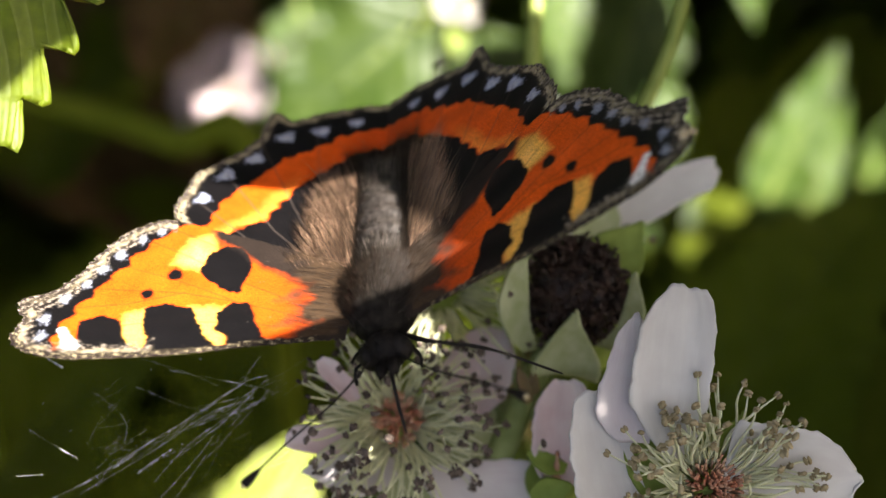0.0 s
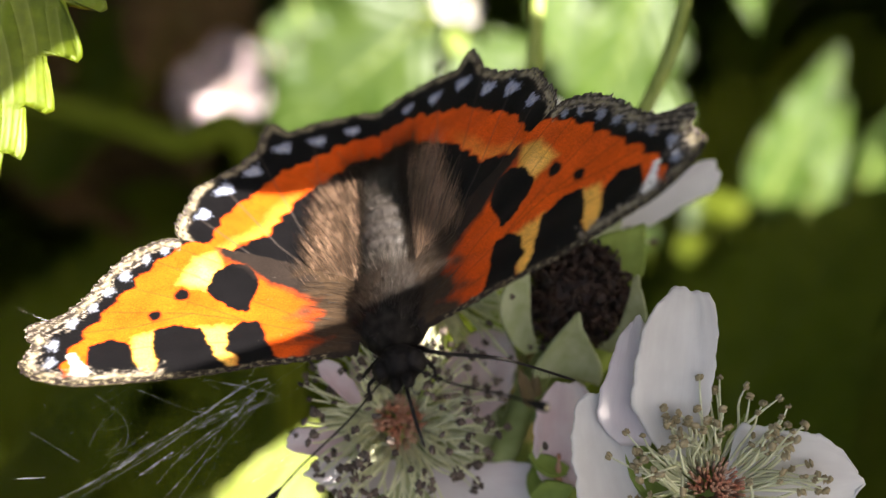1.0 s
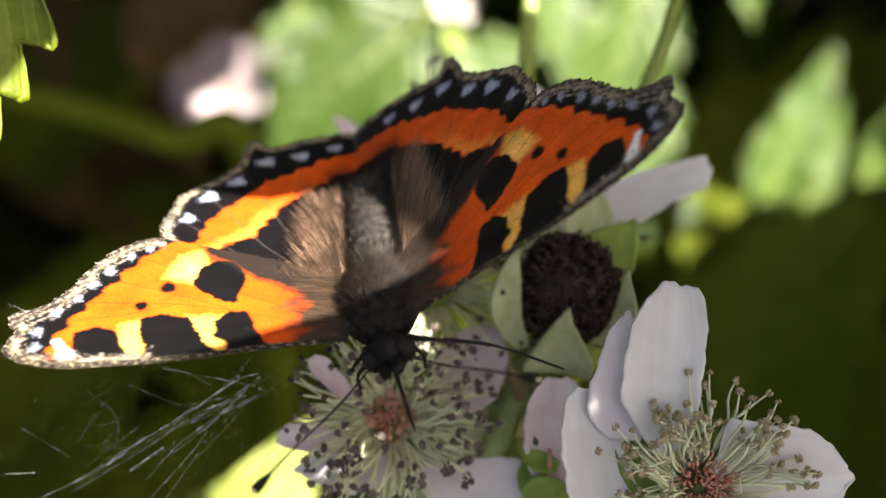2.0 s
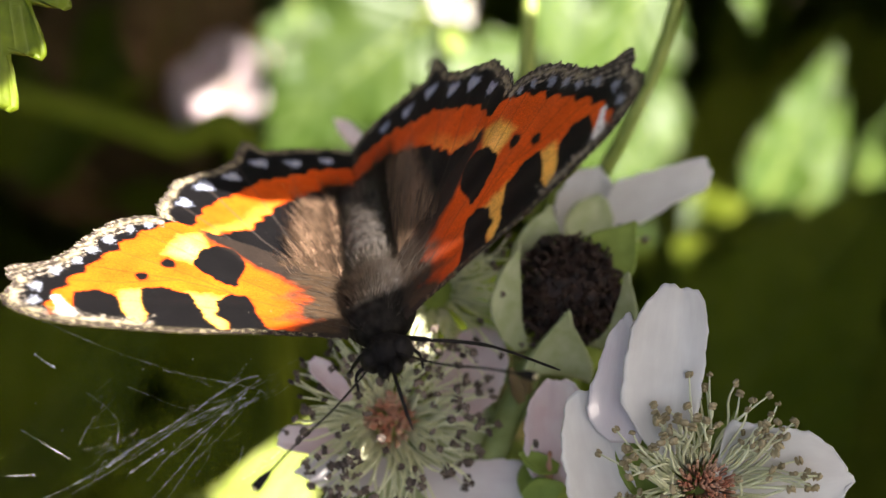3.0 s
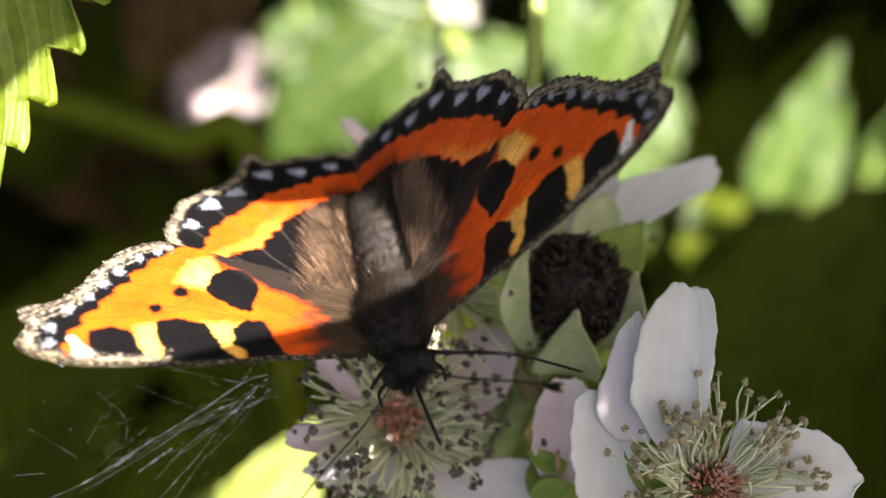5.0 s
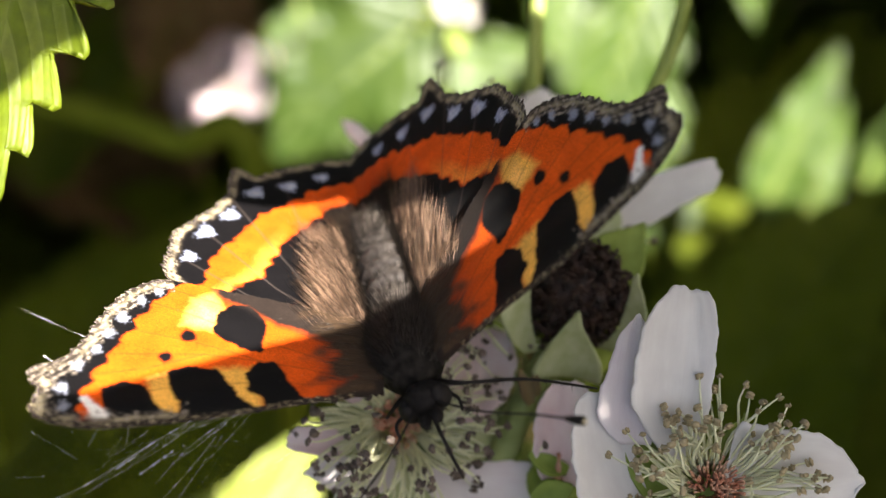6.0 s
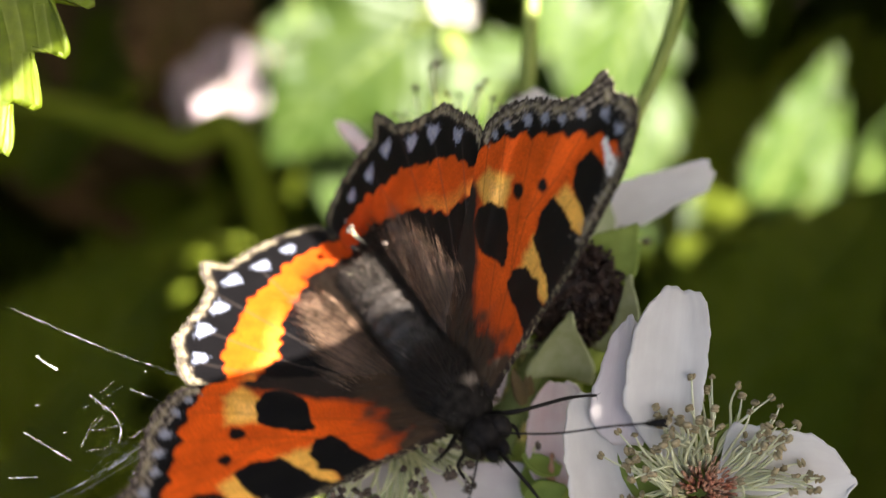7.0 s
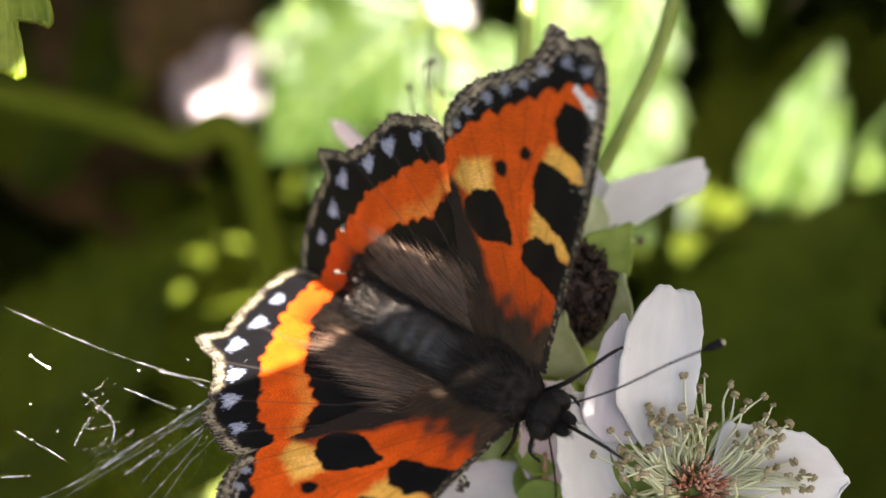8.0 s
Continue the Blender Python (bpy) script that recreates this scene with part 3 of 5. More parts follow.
    for side in (1, -1):
        fore = wing("forewing", fly, side, FORE_EDGE, (0.6, -1.2), fore_marks, 460, 170, 0.30, 0.13)
        hind = wing("hindwing", fly, side, HIND_EDGE, (0.2, 3.0), hind_marks, 460, 170, 0.0, 0.13)
        tagged(fore, "orange forewing with black bars, yellow patches and white tip mark")
        tagged(hind, "dark-based hindwing with orange band and blue crescents")
        v, f = strands(92, 1500, lambda r: (r.uniform(-1.9, 1.4) * side * m, (1.5 + 15.5 * r.uniform(0, 1) ** 1.2) * m, 0.15 * m),
                       lambda r, p: (side * (0.25 + p.x * side / m * 0.10) + r.uniform(-0.12, 0.12), 1.0, 0.05 + r.uniform(-0.03, 0.10)), 3.2 * m, 0.014 * m, 0.05)
        mesh_part("hair", v, f, M_FUR, hind, None, "dark brown hair beside the body")
        v, f = strands(90, 2600, lambda r: ((lambda s, q: ((0.7 + 3.9 * q * (1 - 0.3 * s)) * side * m, (2.0 + 12.0 * s) * m, 0.1 * m))(r.uniform(0, 1) ** 1.6, r.uniform(0, 1) ** 1.5)),
                       lambda r, p: (side * (0.25 + p.x * side / m * 0.10) + r.uniform(-0.12, 0.12), 1.0, 0.05 + r.uniform(-0.03, 0.10)), 3.4 * m, 0.014 * m, 0.05)
        mesh_part("hair", v, f, M_PALEFUR, hind, None, "long tawny hair on the wing's base")
        v, f = strands(91, 300, lambda r: (r.uniform(0.2, 4.2) * side * m, r.uniform(-3.6, 3.2) * m, 0.38 * m),
                       lambda r, p: (side * 1.0, r.uniform(-0.1, 0.45), 0.05 + r.uniform(-0.03, 0.1)), 1.7 * m, 0.011 * m, 0.06)
        mesh_part("hair", v, f, M_FUR, fore, None, "brown hair on the wing's base")
        wings.append((side, fore, hind))
    return fly, wings


butterfly, wing_pairs = build_butterfly()

# seconds, u, v, w, turns about the spray's axes
FLIGHT = [
    (0.0, -5.38, -2.91, 1.00, -52.0, -13.0, 19.1),
    (0.5, -4.85, -3.47, 1.13, -50.5, -9.7, 18.3),
    (1.0, -4.79, -3.67, 1.19, -51.0, -11.5, 20.9),
    (1.5, -4.80, -3.41, 1.46, -52.9, -10.2, 21.7),
    (3.0, -5.12, -3.47, -0.11, -55.7, -8.0, 22.6),
    (3.5, -5.15, -3.48, -0.27, -55.4, -8.8, 23.1),
    (4.0, -4.92, -3.32, 0.38, -56.2, -7.4, 24.0),
    (4.5, -5.01, -3.36, 0.40, -56.3, -8.0, 24.5),
    (5.8, -3.54, -6.85, 1.36, -49.1, -8.3, 29.3),
    (6.0, -3.79, -6.47, 1.42, -50.3, -8.5, 29.5),
    (6.2, -3.95, -6.28, 1.38, -51.7, -8.6, 30.2),
    (6.5, -2.24, -8.71, 1.95, -48.3, -4.0, 31.9),
    (6.8, -0.47, -8.17, 1.71, -48.2, 0.5, 34.0),
    (7.0, -0.18, -9.49, 0.29, -44.9, 3.2, 38.2),
    (7.2, 2.29, -10.99, 0.73, -40.9, 3.0, 46.4),
    (7.5, 3.61, -9.93, 2.07, -41.4, 5.1, 49.9),
    (8.0, 3.64, -9.02, 1.15, -42.1, 6.7, 56.1),
]
# seconds, then lift, sweep and twist of the one side and of the other
BEAT = [
    (0.0, 16.4, -0.9, -0.7, 21.9, 1.4, 0.2),
    (0.5, 21.1, -1.0, -0.2, 19.5, 1.2, 0.3),
    (1.0, 16.7, -1.1, 0.3, 21.9, 1.4, 0.9),
    (1.5, 15.0, -0.6, 0.6, 21.1, 1.3, 0.3),
    (3.0, 25.5, -0.4, 0.1, 35.1, 0.1, -2.5),
    (3.5, 24.6, 0.1, -0.7, 36.5, 0.4, -2.4),
    (4.0, 20.7, 0.2, -0.7, 33.2, 0.5, -2.6),
    (4.5, 21.7, 0.3, -0.7, 34.4, 0.7, -2.6),
    (5.8, 18.5, -0.6, 0.2, 35.2, -0.0, 0.1),
    (6.0, 19.7, 0.3, -0.2, 35.5, -0.3, -0.2),
    (6.2, 19.4, -0.2, 0.0, 35.5, -0.1, 0.1),
    (6.5, 18.6, -0.5, 2.1, 30.9, -2.2, 1.7),
    (6.8, 20.5, 0.7, -0.6, 29.0, -2.1, -1.8),
    (7.0, 37.8, -1.5, -2.2, 28.9, -1.1, -2.1),
    (7.2, 33.9, -3.1, 0.8, 31.3, -2.7, 1.2),
    (7.5, 24.3, -1.6, 0.5, 22.5, -1.9, 1.0),
    (8.0, 37.6, 0.1, -0.7, 30.9, -2.1, -1.1),
]


def motions():
    walk(butterfly, [(t, placed(*row)) for t, *row in FLIGHT])
    for side, fore, hind in wing_pairs:
        rows = []
        for t, *six in BEAT:
            lift, sweep, twist = six[:3] if side > 0 else six[3:]
            turn = Matrix.Rotation(radians(-lift * side), 4, "Y") @ Matrix.Rotation(radians(twist), 4, "X") @ Matrix.Rotation(radians(sweep * side), 4, "Z")
            rows.append((t, Matrix.Translation((side * 1.5 * MM, 0, 0)) @ turn))
        walk(fore, rows)
        walk(hind, rows)
    walk(shading_leaflet, [(t, LEAFLET_AT @ pose(a * MM, 0, 0)) for t, a in ((0.0, 0.0), (4.7, 0.3), (5.8, 2.0), (6.5, 2.8), (8.0, 3.8))])
    walk(thicket_shade_leaf, [(t, THICKET_LEAF_AT @ pose(a * MM, 0.4 * a * MM, 0)) for t, a in ((0.0, 0.0), (0.5, 30.0), (1.0, 72.0), (1.5, 98.0), (2.8, 104.0), (4.7, 98.0), (5.8, 92.0), (8.0, 104.0))])
    walk(hanging_leaf, [(t, placed(u - 11.0, v + 2.7, 1, 8, -14, turn + 25)) for t, u, v, turn in LEAF_SWING])


# ---- ground and far thicket ----
def build_ground():
    n = 60
    xs = np.concatenate([-np.geomspace(60, 0.05, n), np.geomspace(0.05, 60, n)])
    X, Y = np.meshgrid(xs, xs, indexing="ij")
    Z = np.array([[0.02 * noise.noise(Vector((x * 3, y * 3, 0))) + 0.01 * noise.noise(Vector((x * 14, y * 14, 3))) for x, y in zip(a, b)] for a, b in zip(X, Y)])
    P = np.stack([X, Y, Z], -1)
    v, f, uv = sheet(P, 0.02)
    g = mesh_part("ground", v, f, M_SOIL)
    tagged(g, "dark soil with leaf litter under the brambles", "ground", "", "structure")


build_ground()


# ---- leaves ----
def leaf_points(length, width, teeth=9, tooth=0.10, fold=0.25, droop=0.15, ripple=0.03, seed=0, n=72, k=17, fine=0.7, blunt=0.0):
    """A toothed blade along +y, base at the origin, upper face +z, in metres."""
    s = np.linspace(0, 1, n)[:, None]
    t = np.linspace(-1, 1, k)[None, :]
    half = width / 2 * (np.sin(math.pi * np.clip(s, 0, 1) ** 0.72) ** 0.75 * (1 - 0.25 * s) + 0.002)
    saw = (s * teeth * (1 + 0.2 * s)) % 1.0
    small = (s * teeth * 3.1) % 1.0
    gap = 1 - saw
    if blunt:
        gap = np.where(saw < 0.84, (np.clip(0.90 - saw, 0, 1) / 0.90) ** 1.2, ((saw - 0.90) / 0.10) ** 2 * blunt)
    push = 1 - tooth * 2.2 * gap * np.abs(t) ** 3 - tooth * fine * (1 - small) * np.abs(t) ** 5
    x = half * t * push
    y = length * (s + 0.10 * tooth * saw * np.abs(t) ** 4 - 0.10 * np.abs(t) * np.sin(math.pi * s) * 0.5)
    r = np.random.RandomState(seed)
    a, b, c = r.uniform(0, 6.28, 3)
    z = fold * np.abs(x) - droop * length * s ** 2 + ripple * width * (np.sin(s * 13 + a + 2 * t) * np.abs(t) ** 1.5 + 0.6 * np.sin(s * 31 + b) * np.abs(t) ** 2)
    run = (s * 9 - np.abs(t) * 3.2) % 1.0
    z = z + 0.012 * width * np.sin(math.pi * run) * np.clip(np.abs(t) * 3, 0, 1)
    return np.stack([x + 0 * s, y + 0 * t, z], -1)


def toothed_leaf(name, m, length, width, mat, label, stalk=12, group="", category="leaf", **shape):
    """A leaf on its stalk: blade, midrib and petiole. Sizes in millimetres."""
    top = thing(name, m, label, category, group)
    v, f, uv = sheet(leaf_points(length * MM, width * MM, **shape), 0.25 * MM)
    mesh_part("blade", v, f, mat, top, None, "", uv)
    P = leaf_points(length * MM, width * MM, **shape)
    mid = P[::6, P.shape[1] // 2]
    v, f = tube([(p[0], p[1], p[2] - 0.25 * MM) for p in mid], [(0.7 - 0.55 * i / len(mid)) * MM for i in range(len(mid))], 7)
    v2, f2 = tube([(0, 0.3 * MM, -0.2 * MM), (0, -stalk * 0.5 * MM, -0.06 * stalk * MM), (0, -stalk * MM, -0.25 * stalk * MM)], [0.7 * MM, 0.75 * MM, 0.85 * MM], 8)
    v, f = join((v, f), (v2, f2))
    mesh_part("stalk", v, f, M_STALK, top)
    return top


def aimed(u, v, w, along, up, start=True):
    """A pose whose y runs along one way and whose z leans to the other, both on the spray's axes."""
    y = Vector(along).normalized()
    z = Vector(up)
    z = (z - y * z.dot(y)).normalized()
    x = y.cross(z)
    m = Matrix((x, y, z)).transposed().to_4x4()
    m.translation = Vector((u, v, w)) * MM
    return SPRAY @ m


# ---- bramble flowers ----
def petal_points(length, width, seed, cup=0.25, notch=0.05, n=30, k=21):
    s = np.linspace(0, 1, n)[:, None]
    t = np.linspace(-1, 1, k)[None, :]
    r = np.random.RandomState(seed)
    a, b, c, d = r.uniform(0, 6.28, 4)
    half = width / 2 * (0.16 + 0.84 * np.sin(math.pi * 0.5 * np.clip(s / 0.72, 0, 1)) ** 1.2) * np.sqrt(np.clip(1 - np.clip((s - 0.62) / 0.385, 0, 1) ** 2.4, 0.0, 1)) + width * 0.008
    edge = 1 + 0.05 * np.sin(s * 17 + a) + 0.035 * np.sin(s * 39 + b)
    x = half * t * edge
    y = length * s * (1 + (0.05 * np.sin(t * 5 + c) - notch * (1 - np.abs(t)) ** 2 + 0.018 * np.sin(t * 19 + d)) * s ** 3)
    z = cup * x * x / width - 0.10 * length * s * s + 0.035 * width * np.sin(s * 7 + a) * t + 0.022 * width * np.sin(t * 9 + b) * s + 0.012 * width * np.sin(t * 23 + s * 5) * s
    return np.stack([x + 0 * s, y + 0 * t, z], -1)


def blade_points(length, left, right, cup, seed, n=34, k=21, crease=1.0):
    """A petal or sepal along +y with its own half-widths on either side, upper face +z, in metres."""
    s = np.linspace(0, 1, n)[:, None]
    t = np.linspace(-1, 1, k)[None, :]
    r = np.random.RandomState(seed)
    a, b, c, d = r.uniform(0, 6.28, 4)
    along = np.interp(s[:, 0], (0, 0.15, 0.35, 0.55, 0.75, 0.9, 1), range(7))
    lw, rw = (np.interp(along, np.linspace(0, 6, 121), curve([(i, w) for i, w in enumerate(side)], 121)[:, 1])[:, None] for side in (left, right))
    fray = 1 + crease * (0.030 * np.sin(s * 13 + a) + 0.024 * np.sin(s * 31 + b) + 0.016 * np.sin(s * 71 + c)) * np.abs(t)
    x = np.where(t < 0, t * lw, t * rw) * fray
    wide = np.max(np.abs(lw) + np.abs(rw))
    y = length * (s - 0.05 * s ** 5 * t * t + crease * s ** 4 * (0.018 * np.sin(t * 4 + c) + 0.006 * np.sin(t * 11 + d)))
    z = cup * x * x / wide - 0.05 * length * s * s + crease * wide * (0.020 * np.sin(s * 7 + a) * t + 0.009 * np.sin(t * 6 + b) * s + 0.003 * np.sin(t * 17 + s * 9 + d) * s)
    return np.stack([x + 0 * s, y + 0 * t, z], -1)


def add_blades(top, name, rows, seed, thick=0.14, crease=1.0, label=""):
    """Petals or sepals from their foot to their tip on the spray's axes: foot, tip, upper face, half-widths, cup, material."""
    inv = top.matrix_basis.inverted()
    for i, (foot, tip, up, left, right, cup, mat) in enumerate(rows):
        way = Vector(tip) - Vector(foot)
        P = blade_points(way.length * MM, np.array(left) * MM, np.array(right) * MM, cup, seed + 7 * i, crease=crease)
        v, f, uv = sheet(P, thick * MM)
        mesh_part(name, v, f, mat, top, inv @ aimed(*foot, way, up), label, uv)


def stamen_mesh(name, seed, length, old):
    r = np.random.RandomState(seed)
    bend = r.uniform(-0.25, 0.25, 2)
    line = curve([(0, 0, 0), (bend[0] * 0.4, 0.06, 0.42), (bend[0], bend[1] + 0.1, 0.78), (bend[0] * 1.3, bend[1] * 1.5 + 0.2, 1.0)], 9) * length * MM
    v, f = tube(line, [0.105 * MM] * 6 + [0.085 * MM, 0.07 * MM, 0.055 * MM], 5)
    n0 = len(f)
    size = r.uniform(0.75, 1.15) * (1.0 if old else 0.9)
    lobes = []
    for lobe in (-1, 1):
        lv, lf = ball(0.17 * size * MM, 0.36 * size * MM, 0.2 * size * MM, 8, 6, 0.7, seed + lobe)
        lobes.append(([(p[0] + lobe * 0.15 * size * MM, p[1], p[2]) for p in lv], lf))
    bv, bf = join(*lobes)
    tip = line[-1]
    turn = Euler(r.uniform(0, 3, 3))
    bv = [tuple(turn.to_matrix() @ Vector(p) + Vector(tip)) for p in bv]
    v, f = join((v, f), (bv, bf))
    me = bpy.data.meshes.new(name)
    me.from_pydata(v, [], f)
    me.materials.append(M_FILAMENT)
    me.materials.append(M_ANTHER_OLD if old else M_ANTHER)
    me.polygons.foreach_set("material_index", [0] * n0 + [1] * (len(f) - n0))
    me.polygons.foreach_set("use_smooth", [True] * len(f))
    return me


def bramble_flower(m, label, petals, seed, stamens=90, reach=6.0, old=False, stem=(), core=True, sepals=5):
    """Petals as (angle, tilt, length, width, pink), or none; face along +z; stem: places below it in its own millimetres."""
    top = thing("bramble_flower", m, label, "flower", "bramble flowers")
    r = np.random.RandomState(seed)
    v, f = ball(2.3 * MM, 2.3 * MM, 1.3 * MM, 18, 10, 0.1, seed)
    mesh_part("receptacle", v, f, M_SEPAL_GREEN, top, pose(0, 0, -1.1 * MM))
    for i, (angle, tilt, length, width, pink) in enumerate(petals):
        v, f, uv = sheet(petal_points(length * MM, width * MM, seed * 10 + i), 0.14 * MM)
        mesh_part("petal", v, f, M_PINK if pink else M_PETAL, top,
                  pose(0, 0, -0.2 * MM, 0, 0, angle - 90) @ pose(0, 1.6 * MM, 0.06 * i * MM, tilt, 0, 0), "", uv)
    for i in range(sepals):
        angle = petals[0][0] + 36 + 72 * i + r.uniform(-8, 8)
        v, f, uv = sheet(petal_points(7.5 * MM, 4.2 * MM, seed + 50 + i, 0.5, -0.35, 18, 9), 0.3 * MM)
        mesh_part("sepal", v, f, M_SEPAL_GREEN, top, pose(0, 0, -1.1 * MM, 0, 0, angle - 90) @ pose(0, 1.5 * MM, 0, -22, 0, 0), "", uv)
    if core:
        pieces = []
        for i in range(190):
            a, q = r.uniform(0, 6.28), r.uniform(0, 1) ** 0.8 * 0.75
            base = Vector((math.cos(a), math.sin(a), 0)) * q * 2.0
            out = base * 0.55 + Vector((0, 0, 1.0))
            tip = base + out.normalized() * r.uniform(0.9, 1.5)
            pieces.append(tube([base * MM, (base * 0.4 + tip * 0.6) * MM, tip * MM], [0.11 * MM, 0.08 * MM, 0.11 * MM], 5))
        v, f = join(*pieces)
        mesh_part("pistil", v, f, M_STYLE, top, pose(0, 0, 0.3 * MM), "reddish styles at the centre")
    kinds = [stamen_mesh("stamen", seed * 7 + i, reach * (0.66 + 0.055 * i), old) for i in range(10)]
    for i in range(stamens):
        a = 2 * math.pi * (i * 0.381966 + r.uniform(-0.03, 0.03))
        lean = math.degrees(1) * (0.35 + 1.0 * (r.uniform(0, 1) ** 0.8)) * 0.98
        ob = new("stamen", kinds[r.randint(10)])
        ob.parent = top
        ob.matrix_basis = pose(0, 0, 0.1 * MM, 0, 0, math.degrees(a)) @ pose(r.uniform(1.5, 2.2) * MM, 0, 0, 0, lean, 0) @ pose(0, 0, 0, 0, 0, r.uniform(0, 360))
    if stem:
        v, f = tube(curve([(0, 0, -0.8)] + list(stem), 24) * MM, [(0.85 + 0.35 * i / 23) * MM for i in range(24)], 10)
        bits = [(v, f)]
        line = curve([(0, 0, -0.8)] + list(stem), 24) * MM
        for i in range(14):
            p = Vector(line[r.randint(2, 22)])
            d = Vector((r.uniform(-1, 1), r.uniform(-1, 1), r.uniform(-0.2, 0.4))).normalized()
            bits.append(tube([p + d * 0.7 * MM, p + d * 1.3 * MM, p + d * 2.1 * MM], [0.26 * MM, 0.14 * MM, 0.02 * MM], 6))
        v, f = join(*bits)
        mesh_part("flower_stalk", v, f, M_STALK, top, None, "green prickly stalk")
    return top


def facing(u, v, w, way, spin=0):
    """A pose whose z runs along a way on the spray's axes and whose y leans up the slope."""
    z = Vector(way).normalized()
    y = Vector((0, 1, 0))
    y = (y - z * y.dot(z)).normalized()
    x = y.cross(z)
    m = Matrix((x, y, z)).transposed().to_4x4()
    m.translation = Vector((u, v, w)) * MM
    return SPRAY @ m @ pose(0, 0, 0, 0, 0, spin)


flower_under = bramble_flower(facing(-4.58, -13.89, -13.0, (0.05, 0.16, 0.98)), "fading bramble flower with dark anthers under the butterfly", [], 3, 200, 6.4, True,
                              [(1.5, 1, -8), (7, 2, -18), (12, -2, -34)], True, 0)
add_blades(flower_under, "petal", [
    ((-4.6, -17.73, -13.6), (-12.32, -18.03, -12.2), (0, 0.2, 1), (0.7, 1.9, 2.3, 2.2, 1.6, 0.9, 0.4), (0.5, 0.8, 1.0, 1.1, 1.1, 0.9, 0.4), 0.6, M_PINK_PALE),
    ((-8.52, -15.8, -11.6), (-13.46, -15.2, -9.4), (0.2, 0.3, 1), (0.5, 0.9, 1.1, 0.9, 0.7, 0.6, 0.4), (0.5, 0.9, 1.4, 1.4, 1.3, 1.2, 0.7), 0.9, M_PINK),
    ((-2.49, -18.67, -13.6), (7.05, -19.49, -12.6), (0, 0.2, 1), (0.7, 1.1, 1.4, 1.8, 2.2, 2.1, 1.4), (0.7, 1.9, 2.8, 3.3, 3.3, 2.8, 1.4), 0.5, M_PINK_PALE),
    ((0.35, -14.11, -14.8), (4.16, -6.51, -15.0), (0, 0.2, 1), (0.7, 2.1, 3.0, 3.0, 2.7, 2.0, 0.8), (0.7, 1.9, 2.6, 2.7, 2.4, 1.7, 0.7), 0.5, M_PINK),
    ((-7.7, -12.0, -10.6), (-10.7, -8.6, -8.4), (0.3, 0.3, 1), (0.4, 0.7, 0.8, 0.8, 0.8, 0.8, 0.5), (0.3, 0.6, 0.8, 0.8, 0.9, 0.8, 0.5), 0.9, M_PINK),
    ((-7.25, -11.95, -14.6), (-8.01, -8.43, -13.2), (0.3, 0.2, 1), (0.4, 0.7, 0.9, 1.1, 1.1, 0.8, 0.4), (0.4, 0.7, 0.9, 1.1, 1.1, 0.8, 0.4), 0.9, M_PINK),
], 60)
add_blades(flower_under, "sepal", [
    ((-1.08, -15.75, -14.6), (5.38, -14.21, -15.6), (0, 0.2, 1), (1.4, 2.8, 3.1, 2.9, 2.2, 1.2, 0.3), (1.4, 2.7, 3.1, 2.8, 2.0, 1.0, 0.3), 0.4, M_SEPAL),
    ((-3.22, -16.7, -14.6), (-3.38, -23.31, -15.6), (0, 0.2, 1), (1.4, 2.5, 2.8, 2.6, 1.9, 1.0, 0.2), (1.4, 2.5, 2.8, 2.6, 1.9, 1.0, 0.2), 0.4, M_SEPAL),
    ((-6.3, -15.51, -14.6), (-11.26, -13.49, -14.8), (0, 0.2, 1), (1.2, 1.9, 2.1, 1.9, 1.4, 0.8, 0.2), (1.2, 1.9, 2.1, 1.9, 1.4, 0.8, 0.2), 0.4, M_SEPAL),
    ((-6.32, -16.98, -14.9), (-9.93, -20.16, -15.4), (0, 0.2, 1), (1.2, 1.9, 2.2, 2.1, 1.6, 0.9, 0.2), (1.2, 1.9, 2.2, 2.1, 1.6, 0.9, 0.2), 0.4, M_SEPAL_GREEN),
], 90, 0.3, 0.4)
flower_open = bramble_flower(facing(19.09, -17.4, -1.0, (0.05, 0.22, 0.97)), "open white bramble flower with fresh tan anthers and red centre", [], 5, 185, 5.6, False,
                             [(-2, 1, -8), (-6, 2, -18), (-8, -4, -40)], True, 0)
